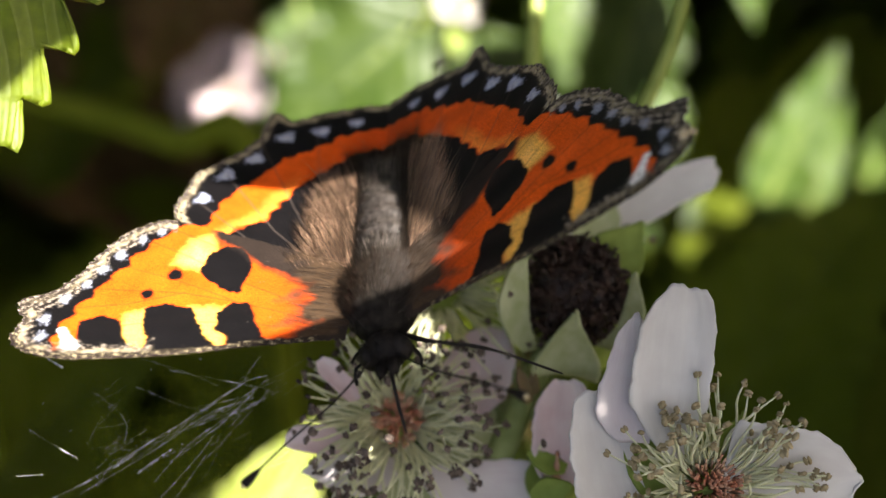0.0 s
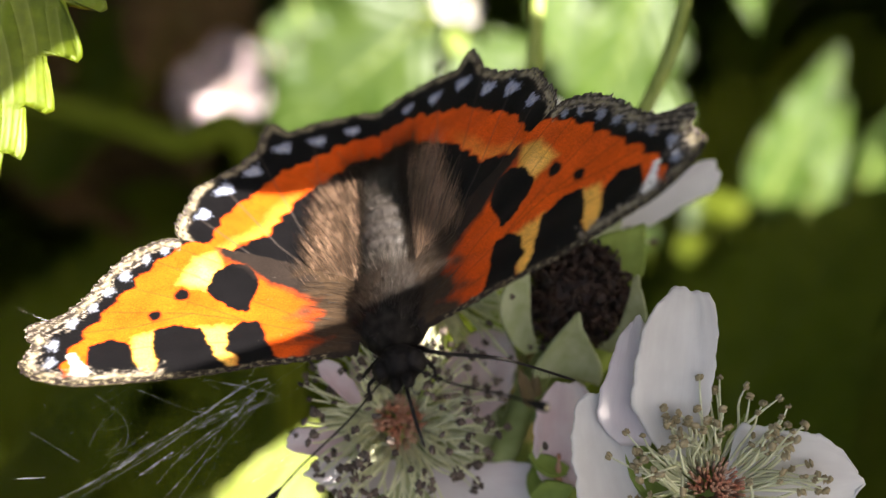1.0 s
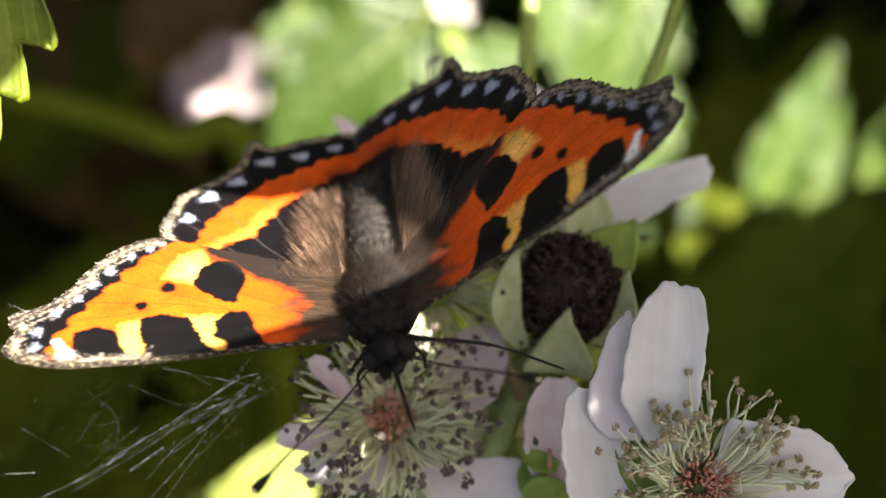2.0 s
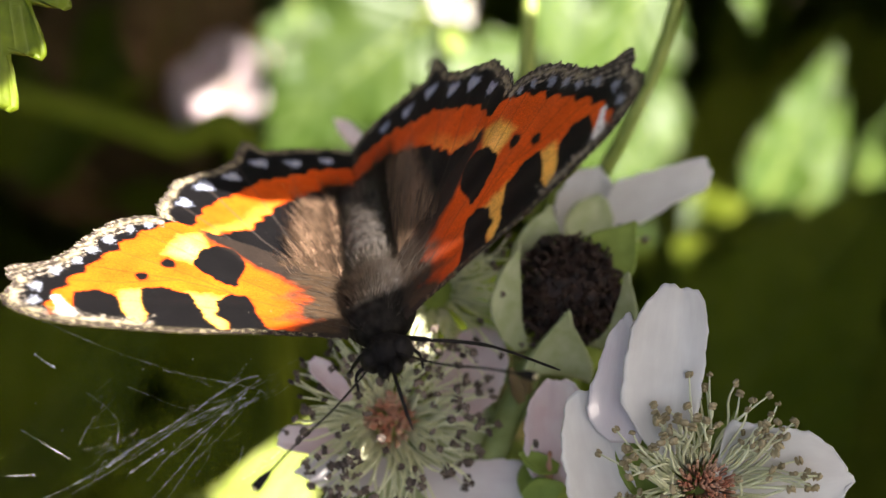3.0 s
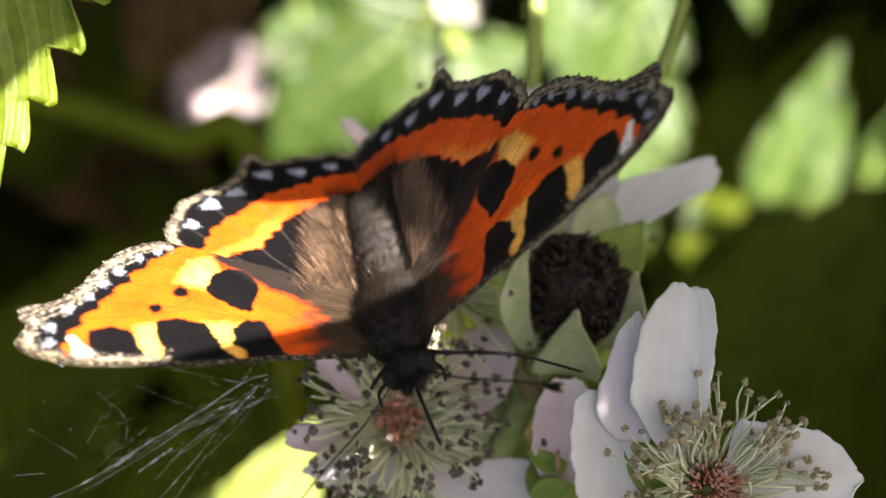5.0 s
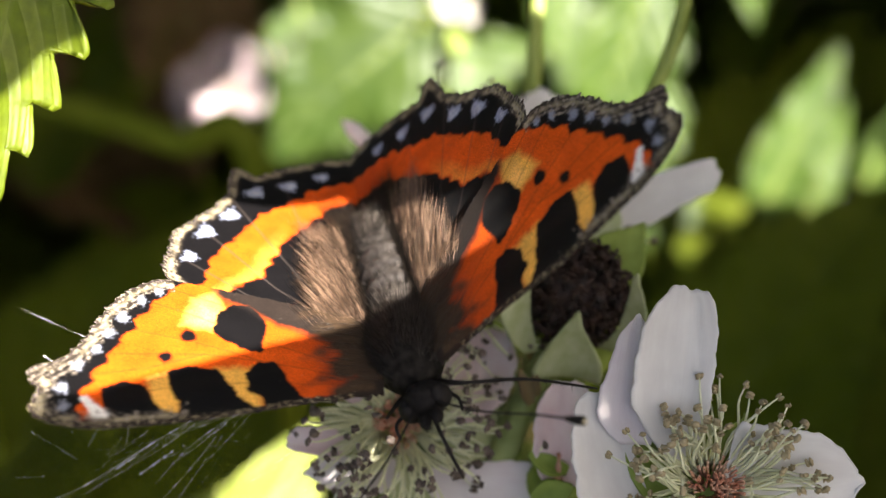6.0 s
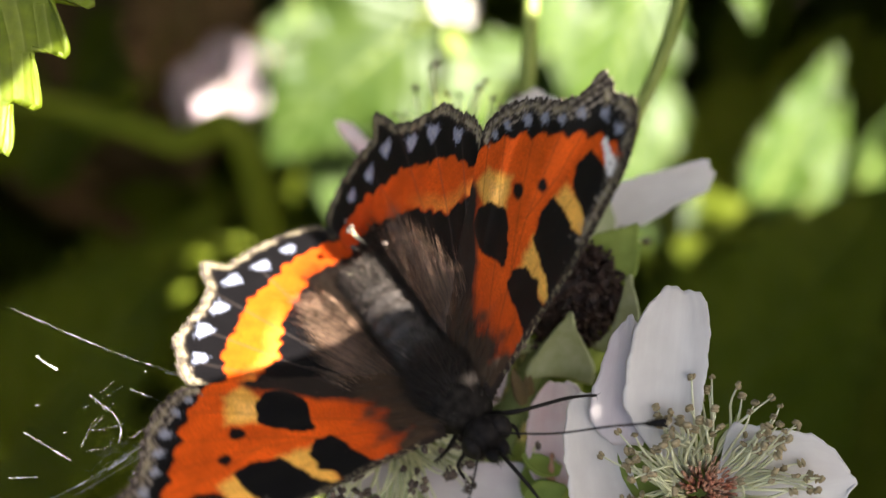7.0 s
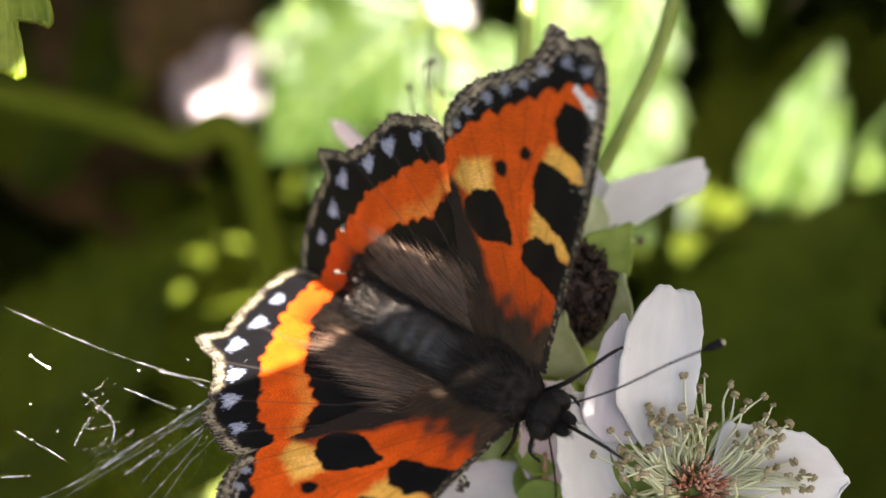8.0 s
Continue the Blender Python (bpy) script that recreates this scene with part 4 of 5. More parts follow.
add_blades(flower_open, "petal", [
    ((16.01, -15.43, -0.6), (17.05, -2.39, 0.6), (0.05, 0.1, 1), (0.5, 2.0, 3.6, 3.7, 3.2, 2.6, 1.6), (0.6, 1.7, 2.2, 2.4, 2.3, 2.2, 1.6), 0.5, M_PETAL),
    ((13.27, -14.06, -0.7), (13.39, -4.57, -0.3), (-0.15, 0.1, 1), (1.1, 2.6, 2.7, 2.3, 1.7, 1.2, 0.6), (1.1, 1.5, 1.7, 1.7, 1.4, 1.1, 0.5), 0.4, M_PINK_PALE),
    ((13.3, -19.53, -0.9), (10.52, -10.1, -0.7), (0.1, 0.0, 1), (3.0, 3.8, 3.8, 3.5, 2.9, 2.4, 1.9), (1.0, 1.3, 1.3, 1.4, 1.7, 1.8, 1.6), 0.5, M_PETAL),
    ((19.81, -17.71, -0.8), (29.96, -16.49, 0.0), (0, 0.1, 1), (0.8, 4.7, 4.7, 4.1, 3.5, 2.5, 0.9), (0.8, 2.3, 3.3, 4.0, 3.7, 2.5, 0.7), 0.5, M_PETAL),
    ((18.46, -18.5, -1.0), (14.14, -27.0, -1.5), (0, 0.1, 1), (0.8, 1.9, 3.1, 3.8, 3.6, 2.5, 1.3), (0.8, 1.9, 3.1, 3.8, 3.6, 2.5, 1.3), 0.5, M_PETAL),
    ((20.14, -18.5, -1.0), (25.5, -26.16, -1.5), (0, 0.1, 1), (0.8, 1.9, 3.1, 3.8, 3.6, 2.5, 1.3), (0.8, 1.9, 3.1, 3.8, 3.6, 2.5, 1.3), 0.5, M_PETAL),
], 120)
add_blades(flower_open, "sepal", [
    ((15.74, -18.5, -1.0), (12.42, -11.49, -1.2), (0, 0.1, 1), (0.8, 1.4, 1.7, 1.5, 0.9, 0.5, 0.1), (0.8, 1.4, 1.6, 1.3, 0.8, 0.3, 0.1), 0.4, M_SEPAL_GREEN),
    ((15.84, -19.45, -1.6), (10.43, -17.87, -2.2), (0, 0.1, 1), (0.8, 1.4, 1.5, 1.4, 0.9, 0.5, 0.1), (0.8, 1.4, 1.5, 1.4, 0.9, 0.5, 0.1), 0.4, M_SEPAL_GREEN),
    ((19.67, -16.54, -1.8), (21.95, -11.99, -2.6), (0, 0.1, 1), (0.8, 1.1, 1.2, 1.0, 0.7, 0.3, 0.1), (0.8, 1.1, 1.2, 1.0, 0.7, 0.3, 0.1), 0.4, M_SEPAL_GREEN),
], 150, 0.3, 0.4)
flower_behind = bramble_flower(facing(12.85, 0.96, -26, (0.05, 0.2, 0.98)), "white bramble flower half hidden behind the withered head", [], 8, 4, 4.0, True,
                               [(0, -1, -8), (2, -6, -20), (2, -12, -30)], False, 0)
add_blades(flower_behind, "petal", [
    ((14.8, 3.27, -24), (23.85, 8.08, -23), (0.1, 0.2, 1), (0.7, 2.3, 2.1, 1.8, 1.3, 1.0, 0.8), (0.7, 1.9, 2.0, 1.9, 1.9, 1.9, 1.2), 0.3, M_PETAL),
    ((12.07, 0.7, -25), (13.99, 7.8, -25), (0, 0.2, 1), (1.3, 2.3, 2.8, 2.9, 2.5, 1.8, 0.7), (1.3, 2.5, 2.9, 2.8, 2.4, 1.6, 0.7), 0.4, M_PETAL),
    ((12.13, 0.69, -23), (14.17, 5.13, -23), (0.1, 0.3, 1), (1.3, 1.9, 2.2, 2.0, 1.6, 1.0, 0.4), (1.3, 1.9, 2.2, 2.0, 1.6, 1.0, 0.4), 0.5, M_SEPAL),
], 180)
flower_over = bramble_flower(facing(0.8, 8.9, -34, (0.0, 0.2, 0.98)), "white bramble flower with old anthers hidden behind the wings",
               [], 9, 40, 7.2, True,
                             [(0, -1, -8), (3, -10, -16), (8, -22, -22)], True, 0)
add_blades(flower_over, "petal", [
    ((-5.63, 7.71, -34), (-10.67, 12.99, -33), (0.2, 0.2, 1), (0.4, 0.7, 0.8, 0.8, 0.8, 0.7, 0.4), (0.4, 0.7, 0.8, 0.8, 0.8, 0.7, 0.4), 0.9, M_PINK),
    ((6.89, 6.06, -34.5), (9.08, 16.04, -34), (0, 0.2, 1), (1.1, 2.2, 3.1, 3.3, 3.1, 2.4, 1.3), (1.1, 2.2, 3.1, 3.3, 3.3, 2.8, 1.7), 0.4, M_PETAL),
    ((-1.75, 5.51, -34.5), (-3.97, -0.07, -34), (0, 0.2, 1), (1.1, 2.2, 2.8, 2.8, 2.6, 1.9, 1.1), (1.1, 2.2, 2.8, 2.8, 2.6, 1.9, 1.1), 0.4, M_PETAL),
], 300)
bramble_flower(facing(-1.0, -3.4, -17.5, (0.25, 0.0, 0.97)), "spent bramble flower with pale filaments under the butterfly",
               [], 17, 130, 7.6, True, [(0, 1, -8), (2, -6, -18), (6, -14, -26)], False, 0)
flower_shed = bramble_flower(facing(8.29, -18.6, -11.5, (0.1, 0.28, 0.95)), "half-shed bramble flower with pink petals between the blossoms", [], 14, 3, 3.0, True,
                             [(0, 1, -8), (1, 4, -20), (2, 6, -26)], False, 0)
add_blades(flower_shed, "petal", [
    ((8.83, -19.49, -11), (9.25, -10.29, -10), (0.1, 0.1, 1), (0.7, 2.0, 2.7, 2.7, 2.7, 2.1, 1.3), (0.5, 1.4, 2.0, 2.4, 2.4, 1.9, 1.2), 0.5, M_PINK),
    ((9.61, -19.11, -12), (10.31, -11.68, -12), (0.1, 0.1, 1), (0.5, 1.1, 1.4, 1.4, 1.3, 0.9, 0.4), (0.5, 1.1, 1.4, 1.4, 1.3, 0.9, 0.4), 0.5, M_PINK_PALE),
], 210)
add_blades(flower_shed, "bract", [
    ((6.28, -12.4, -12.2), (5.31, -9.4, -11.4), (0.2, 0.2, 1), (0.3, 0.5, 0.6, 0.5, 0.4, 0.2, 0.1), (0.3, 0.5, 0.6, 0.5, 0.4, 0.2, 0.1), 0.8, M_CANE),
    ((6.75, -11.7, -12.2), (6.52, -9.7, -11.6), (-0.2, 0.2, 1), (0.2, 0.4, 0.4, 0.4, 0.3, 0.2, 0.1), (0.2, 0.4, 0.4, 0.4, 0.3, 0.2, 0.1), 0.8, M_CANE),
], 330, 0.2, 0.6, "withered reddish bract")
add_blades(flower_shed, "sepal", [
    ((9.1, -17.56, -10.4), (5.96, -16.1, -9.8), (0.1, 0.3, 1), (0.4, 0.7, 1.0, 1.0, 0.8, 0.5, 0.1), (0.4, 0.5, 0.6, 0.6, 0.5, 0.4, 0.1), 0.7, M_SEPAL_GREEN),
    ((6.25, -19.81, -10.2), (9.58, -18.79, -9.6), (0.1, 0.3, 1), (0.4, 0.8, 1.1, 1.1, 0.8, 0.5, 0.1), (0.4, 0.8, 1.1, 1.1, 0.8, 0.5, 0.1), 0.7, M_SEPAL_GREEN),
    ((8.32, -18.59, -10.3), (8.4, -16.07, -9.6), (0.1, 0.3, 1), (0.3, 0.3, 0.2, 0.2, 0.1, 0.1, 0.0), (0.3, 0.3, 0.2, 0.2, 0.1, 0.1, 0.0), 0.7, M_STYLE),
], 240, 0.3, 0.4)


def withered_head(m):
    """A bramble head past flowering: dark core of shrivelled stamens in downy sepals."""
    top = thing("withered_bramble_head", m, "withered dark brown bramble head in pale downy green sepals", "flower head", "bramble flowers")
    r = np.random.RandomState(12)
    v, f = ball(3.75 * MM, 4.0 * MM, 3.0 * MM, 32, 22, 0.18, 4)
    mesh_part("core", v, f, M_FRUIT, top)
    v, f = ball(3.7 * MM, 3.7 * MM, 2.6 * MM, 24, 14, 0.08, 6)
    mesh_part("calyx", v, f, M_SEPAL_GREEN, top, pose(0.4 * MM, -3.6 * MM, -2.0 * MM))
    bits = []
    for _ in range(560):
        a, b = r.uniform(0, 6.28), math.acos(r.uniform(-0.1, 1))
        d = Vector((math.sin(b) * math.cos(a), math.sin(b) * math.sin(a), math.cos(b)))
        p = Vector((d.x * 3.75, d.y * 4.0, d.z * 3.0))
        q = p + (d + Vector(r.uniform(-0.7, 0.7, 3))).normalized() * r.uniform(0.4, 1.0)
        q2 = q + Vector(r.uniform(-0.5, 0.5, 3))
        bits.append(tube([p * MM * 0.96, q * MM, q2 * MM], [0.12 * MM, 0.1 * MM, 0.19 * MM], 5))
    v, f = join(*bits)
    mesh_part("withered_tuft", v, f, M_FRUIT, top)
    add_blades(top, "sepal", [
        ((9.2, -10.11, -12.6), (9.9, -4.83, -9.2), (0, -0.3, 1), (2.8, 2.8, 2.3, 1.7, 1.0, 0.5, 0.1), (2.8, 2.8, 2.4, 1.6, 0.8, 0.3, 0.1), 0.5, M_SEPAL),
        ((6.37, -8.17, -13.6), (6.05, 0.47, -9.8), (0.3, 0, 1), (0.6, 1.8, 2.6, 2.9, 2.1, 1.0, 0.1), (0.6, 0.3, -0.2, -0.5, -0.4, -0.1, 0.1), 0.3, M_SEPAL),
        ((13.29, -8.17, -13.6), (14.6, -1.81, -9.8), (-0.3, 0, 1), (1.7, 0.7, 0.1, 0.0, 0.1, 0.2, 0.1), (1.9, 2.6, 2.4, 1.9, 1.2, 0.6, 0.1), 0.3, M_SEPAL),
        ((11.84, -2.23, -15.5), (16.05, 2.49, -14.5), (-0.2, -0.3, 1), (1.9, 2.5, 2.4, 2.0, 1.2, 0.5, 0.1), (1.9, 2.6, 2.7, 2.4, 1.6, 0.7, 0.1), 0.6, M_SEPAL_GREEN),
        ((7.31, -2.0, -15.8), (8.93, 4.02, -15.0), (0.2, -0.3, 1), (1.9, 2.4, 2.4, 2.0, 1.3, 0.5, 0.1), (1.4, 1.9, 2.1, 1.7, 1.1, 0.4, 0.1), 0.6, M_SEPAL),
    ], 270, 0.35, 0.35)
    v, f = tube(curve([(1.2, -5.6, -1.5), (0, -7.0, -5), (-1, -9, -12), (2, -6, -30)], 20) * MM, 1.15 * MM, 10)
    mesh_part("flower_stalk", v, f, M_STALK, top)
    return top


withered = withered_head(facing(10.22, -3.3, -14.5, (0.0, 0.10, 0.99)))


def cane(name, points, r0, r1, label, mat=M_CANE, thorns=10, seed=0, category="stem"):
    """A prickly stem along places on the spray's axes (millimetres)."""
    top = thing(name, Matrix.Translation(spot(*points[0])), label, category)
    inv = top.matrix_basis.inverted()
    line = [inv @ spot(*p) for p in curve(points, 60)]
    v, f = tube(line, [(r0 + (r1 - r0) * i / 59) * MM for i in range(60)], 12)
    mesh_part("stem", v, f, mat, top)
    r = np.random.RandomState(seed)
    for i in range(thorns):
        j = r.randint(3, 57)
        rad = (r0 + (r1 - r0) * j / 59) * MM
        d = (line[j + 1] - line[j]).orthogonal().normalized()
        d.rotate(Matrix.Rotation(r.uniform(0, 6.28), 3, line[j + 1] - line[j]))
        back = (line[j] - line[j + 1]).normalized()
        v, f = tube([line[j] + d * rad * 0.8, line[j] + d * rad * 1.8 + back * rad * 0.5, line[j] + d * rad * 2.8 + back * rad * 1.4], [rad * 0.5, rad * 0.28, rad * 0.03], 7)
        mesh_part("prickle", v, f, mat, top)
    return top


def drop(u, v, w):
    """A place on the soil, straight down from a place on the spray's axes."""
    k = 820 + 0.788 * v + 0.616 * w
    return (u, v - 0.788 * k, w - 0.616 * k)


def to_soil(*points):
    u, v, w = points[-1]
    d = drop(u, v, w)
    half = tuple((a * 0.7 + b * 0.3) for a, b in zip(points[-1], d))
    return list(points) + [half, d]


cane("bramble_cane", to_soil((10, -9, -34), (9, -14, -46), (6, -40, -60)), 1.6, 4.0, "reddish green bramble cane carrying the flower cluster", M_CANE, 14, 1)
cane("hairy_stalk", to_soil((8.4, -7.6, -15), (6.2, -11.6, -14), (4.6, -15.4, -14), (3.2, -20, -17), (4, -30, -34)), 1.05, 1.5, "thick green hairy flower stalk", M_DOWNY, 12, 7)
cane("green_stem", to_soil((9, 34, -40), (8.5, 24, -38), (8.0, 10, -38), (9, -6, -40)), 0.7, 1.3, "slim green stem behind the flowers", M_STALK, 0, 2)
cane("green_stem", to_soil((22.5, 30, -24), (20.5, 20, -26), (17.5, 12.5, -28), (13.5, 4, -31), (10, -8, -40)), 0.62, 0.9, "slim green curved stem rising behind the flowers", M_STALK, 2, 3)
cane("olive_cane", to_soil((-130, 42, -190), (-95, 34, -190), (-60, 24, -195), (-40, 10, -200)), 2.6, 4.5, "blurred olive bramble cane in the thicket", M_OLIVE, 6, 4)
cane("brown_cane", to_soil((-48.8, 50, -50), (-51.3, 10, -50), (-51.5, -20, -50), (-51.9, -60, -52)), 0.8, 1.4, "dry brown cane at the cluster's edge", M_BROWN, 4, 6)

# the toothed leaf that sways beside the butterfly
LEAF_SWING = [(0.0, -17.4, 38.2, 144), (0.5, -17.0, 37.4, 144), (1.0, -17.3, 37.9, 144), (1.5, -17.8, 38.4, 144), (2.8, -19.0, 37.9, 144), 
              (3.0, -19.1, 37.8, 144), (3.5, -18.2, 38.2, 144), (4.0, -17.6, 38.4, 144), (4.5, -17.2, 38.4, 144), (4.7, -17.1, 38.3, 144), 
              (5.8, -16.8, 37.9, 144), (6.0, -16.8, 38.0, 144), (6.5, -17.5, 37.5, 144), (7.0, -17.6, 38.1, 144), (7.5, -19.6, 37.0, 144), 
              (8.0, -18.2, 40.2, 144)]
hanging_leaf = toothed_leaf("bramble_leaf", placed(-29.6, 38.8, 1, 8, -14, 169), 40, 19, M_LEAF_THIN, "hanging toothed green bramble leaf with sunlit tips", 14, teeth=9, tooth=0.24, fine=0.0, blunt=0.4, fold=0.15, droop=0.05, seed=2, n=160, k=33)

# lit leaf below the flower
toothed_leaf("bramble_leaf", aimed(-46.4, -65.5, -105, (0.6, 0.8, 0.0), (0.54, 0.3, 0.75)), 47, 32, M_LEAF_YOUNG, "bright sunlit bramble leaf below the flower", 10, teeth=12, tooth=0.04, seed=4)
toothed_leaf("bramble_leaf", aimed(-6, -34, -30, (0.1, 0.98, 0.1), (0.1, 0.4, 0.9)), 20, 14, M_LEAF, "green bramble leaf below the flower", 10, teeth=12, tooth=0.04, seed=6)

# thicket leaves: place, way of the blade, way of its upper face, length, width, material
PALE, SOFT, DARK, LIME = M_LEAF_PALE, M_LEAF_SOFT, M_LEAF_DARK, M_LEAF_YOUNG
SUNWARD, SKYWARD = Vector((0.542, 0.455, 0.707)).normalized(), Vector((0, 0.788, 0.616))
sunlit_leaves = [
    (-2, 54, -205, (-0.75, -0.6, 0.1), (0.35, 0.3, 0.9), 56, 44, PALE),
    (-34, 58, -215, (0.25, -1, 0.1), (0.3, 0.4, 0.85), 54, 34, PALE),
    (24, 46, -222, (-0.75, -0.55, 0.2), (0.3, 0.5, 0.8), 62, 42, PALE),
    (8, 30, -225, (-0.85, -0.35, 0.2), (0.4, 0.4, 0.8), 46, 32, PALE),
    (45, 62, -200, (-0.30, -1, 0.0), (0.4, 0.4, 0.8), 64, 32, PALE),
    (30, 70, -230, (-0.1, -1, 0.1), (0.45, 0.4, 0.8), 40, 26, PALE),
    (64, 6.5, -180, (0.45, 0.88, 0.0), (0.15, 0.3, 0.95), 41, 20, PALE),
    (75, 8, -184, (0.42, 0.90, 0.0), (0.6, 0.3, 0.75), 27, 13, PALE),
    (87, 13, -185, (0.45, 0.85, 0.0), (0.4, 0.4, 0.85), 19, 12, PALE),
    (60, 14, -226, (-0.75, -0.6, 0.0), (0.3, 0.4, 0.85), 24, 16, PALE),
    (50, 40, -215, (-0.35, -0.95, 0.1), (0.3, 0.4, 0.85), 40, 24, PALE),
    (64, 62, -200, (0.3, -0.7, 0.0), (0.4, 0.4, 0.85), 14, 12, PALE),
]
broad_leaves = [
    (30, -52, -130, (0.55, 0.85, 0), (-0.35, 0.5, 0.75), 80, 62, SOFT),
    (66, -74, -135, (0.4, 0.85, -0.2), (-0.35, 0.5, 0.75), 84, 60, SOFT),
    (45, 3.5, -150, (1, 0.05, 0), (-0.2, 0.5, 0.8), 13, 6, SOFT),
    (-100, -60, -180, (0.55, 0.85, 0), (-0.3, 0.5, 0.8), 86, 64, SOFT),
    (-60, -76, -160, (0.5, 0.85, 0), (-0.3, 0.5, 0.8), 80, 60, SOFT),
    (-92, -20, -196, (0.85, 0.12, 0), (-0.3, 0.5, 0.8), 56, 44, SOFT),
    (54, -12, -232, (0.5, 0.85, 0), (-0.35, 0.5, 0.75), 88, 62, SOFT),
    (90, -4, -230, (0.45, 0.85, 0), (-0.35, 0.5, 0.75), 88, 60, SOFT),
    (-104, 15, -232, (0.5, 0.8, 0), (-0.3, 0.5, 0.8), 80, 56, SOFT),
]
shaded_leaves = [
    (40, 13, -150, (0.1, -1, 0), (0.2, 0.4, 0.85), 15, 9, DARK),
    (10, -60, -150, (0.55, 0.85, 0), (-0.72, 0.45, 0.5), 60, 48, DARK),
    (-88, -8, -230, (0.7, 0.2, 0), (-0.2, 0.4, 0.8), 70, 50, SOFT),
    (0, -30, -170, (-0.9, 0.2, 0), (-0.2, 0.4, 0.8), 66, 50, SOFT),
]
brown_leaves = [
    (-107, 26, -240, (0.9, -0.3, 0.1), (0.1, 0.5, 0.85), 60, 42, M_WITHERED),
    (-62, 72, -228, (0.05, -0.95, 0.1), (0.1, 0.5, 0.85), 56, 40, M_WITHERED),
    (-92, 66, -240, (0.3, -0.9, 0.1), (0.1, 0.5, 0.85), 50, 36, M_WITHERED),
]
THICKET = sunlit_leaves + broad_leaves + shaded_leaves + brown_leaves
FAR = 1.35
THICKET = [(u * FAR, v * FAR, 100 - (100 - w) * FAR, along, up, length * FAR, width * FAR, mat) for u, v, w, along, up, length, width, mat in THICKET]
for i, (u, v, w, along, up, length, width, mat) in enumerate(THICKET):
    toothed_leaf("bramble_leaf", aimed(u, v, w, along, up), length, width, mat,
                 {PALE: "sunlit pale green bramble leaf in the thicket", SOFT: "broad soft green bramble leaf in the thicket shade", LIME: "young lime green bramble leaf in the thicket shade",
                  DARK: "shaded dark green bramble leaf in the thicket"}.get(mat, "withered brown bramble leaf in the thicket"), 2, "thicket leaves", teeth=14, tooth=0.13 if mat is PALE else 0.07, seed=20 + i)

for u, v, w, way, spin, size, label in ((-66, 47.5, -322, (-0.3, 0.35, 0.85), 30, 1.0, "pale pink blurred bramble blossom in the thicket"), (1.5, 51.5, -190, (0.3, 0.6, 0.75), 10, 0.8, "white blurred bramble blossom in the thicket")):
    bramble_flower(facing(u, v, w, way, spin), label, [(72 * i, 25, (18 if size == 1.0 else 4.8), (17 if size == 1.0 else 4.4), 1 if size == 1.0 else 0) for i in range(5)], 31, 30, 3.0, False, [(0, -2, -10), (2, -8, -26)])

LIT = [(Vector((u, v, w)) + Vector(along).normalized() * length * 0.5, length * (0.42 if mat is not DARK else 0.2)) for u, v, w, along, up, length, width, mat in THICKET if mat is PALE]
LIT += [(Vector((-32, -40, -105)), 22), (Vector((-66.5, 48, -322)), 12), (Vector((1.5, 52, -190)), 14), (Vector((0, 0, 0)), 34), (Vector((-30, 14, 3)), 26)]


def leaf_mass(name, label, count, seed, place, sizes, mat, face):
    """A tangle of leaves that nobody could count, joined."""
    r = np.random.RandomState(seed)
    shapes = [leaf_points(MM, 0.68 * MM, 7, 0.10, 0.3, 0.2, 0.04, i, 13, 5) for i in range(4)]
    verts, faces, uvs = [], [], []
    total = made = 0
    while made < count and total < count * 30:
        total += 1
        p = place(r)
        if p is None:
            continue
        size = r.uniform(*sizes)
        y = Vector(r.normal(size=3)).normalized()
        z = (Vector(face) + Vector(r.normal(size=3)) * 0.45)
        z = (z - y * z.dot(y)).normalized()
        rot = np.array(Matrix((y.cross(z), y, z)).transposed())
        P = shapes[r.randint(4)] * size
        P = P @ rot.T + np.array(p) * MM - (rot @ np.array((0, 0.5 * size * MM, 0)))
        v, f, uv = sheet(P, 0.3 * MM)
        base = len(verts) and sum(len(x) for x in verts)
        verts.append(v)
        faces += [[i + base for i in q] for q in f]
        uvs.append(uv)
        made += 1
    ob = mesh_part(name, np.concatenate(verts), faces, mat, None, SPRAY, "", np.concatenate(uvs))
    return tagged(ob, label, "foliage", "", "stuff")


def in_view(p, margin):
    d = 100 - p.z
    return d > 0 and abs(p.x) < d * 0.325 + margin and abs(p.y) < d * 0.183 + margin


# Unseen leaves added between sun and thicket, with gaps towards the places in LIT.
def canopy_place(r):
    base = Vector((r.uniform(-430, 340), r.uniform(-320, 200), r.uniform(-640, -130)))
    if ((base.x + 45) / 385) ** 2 + ((base.y + 60) / 260) ** 2 > 1.2 + r.uniform(-0.2, 0.2):
        return None
    p = base + SUNWARD * r.uniform(150, 330)
    if in_view(p, 34) or p.z > 160 or (p.z > 0 and p.y < 40) or (abs(p.x) < 60 and abs(p.y) < 48 and p.z > -60):
        return None
    for c, rad in LIT:
        q = p - c
        k = q.dot(SUNWARD)
        if k > 0 and (q - SUNWARD * k).length < rad + 13:
            return None
    return p


def back_place(r):
    p = Vector((r.uniform(-420, 420), r.uniform(-330, 260), r.uniform(-640, -370)))
    return None if (p.x / 420) ** 2 + ((p.y + 35) / 295) ** 2 > 1.0 + r.uniform(-0.25, 0.15) else p


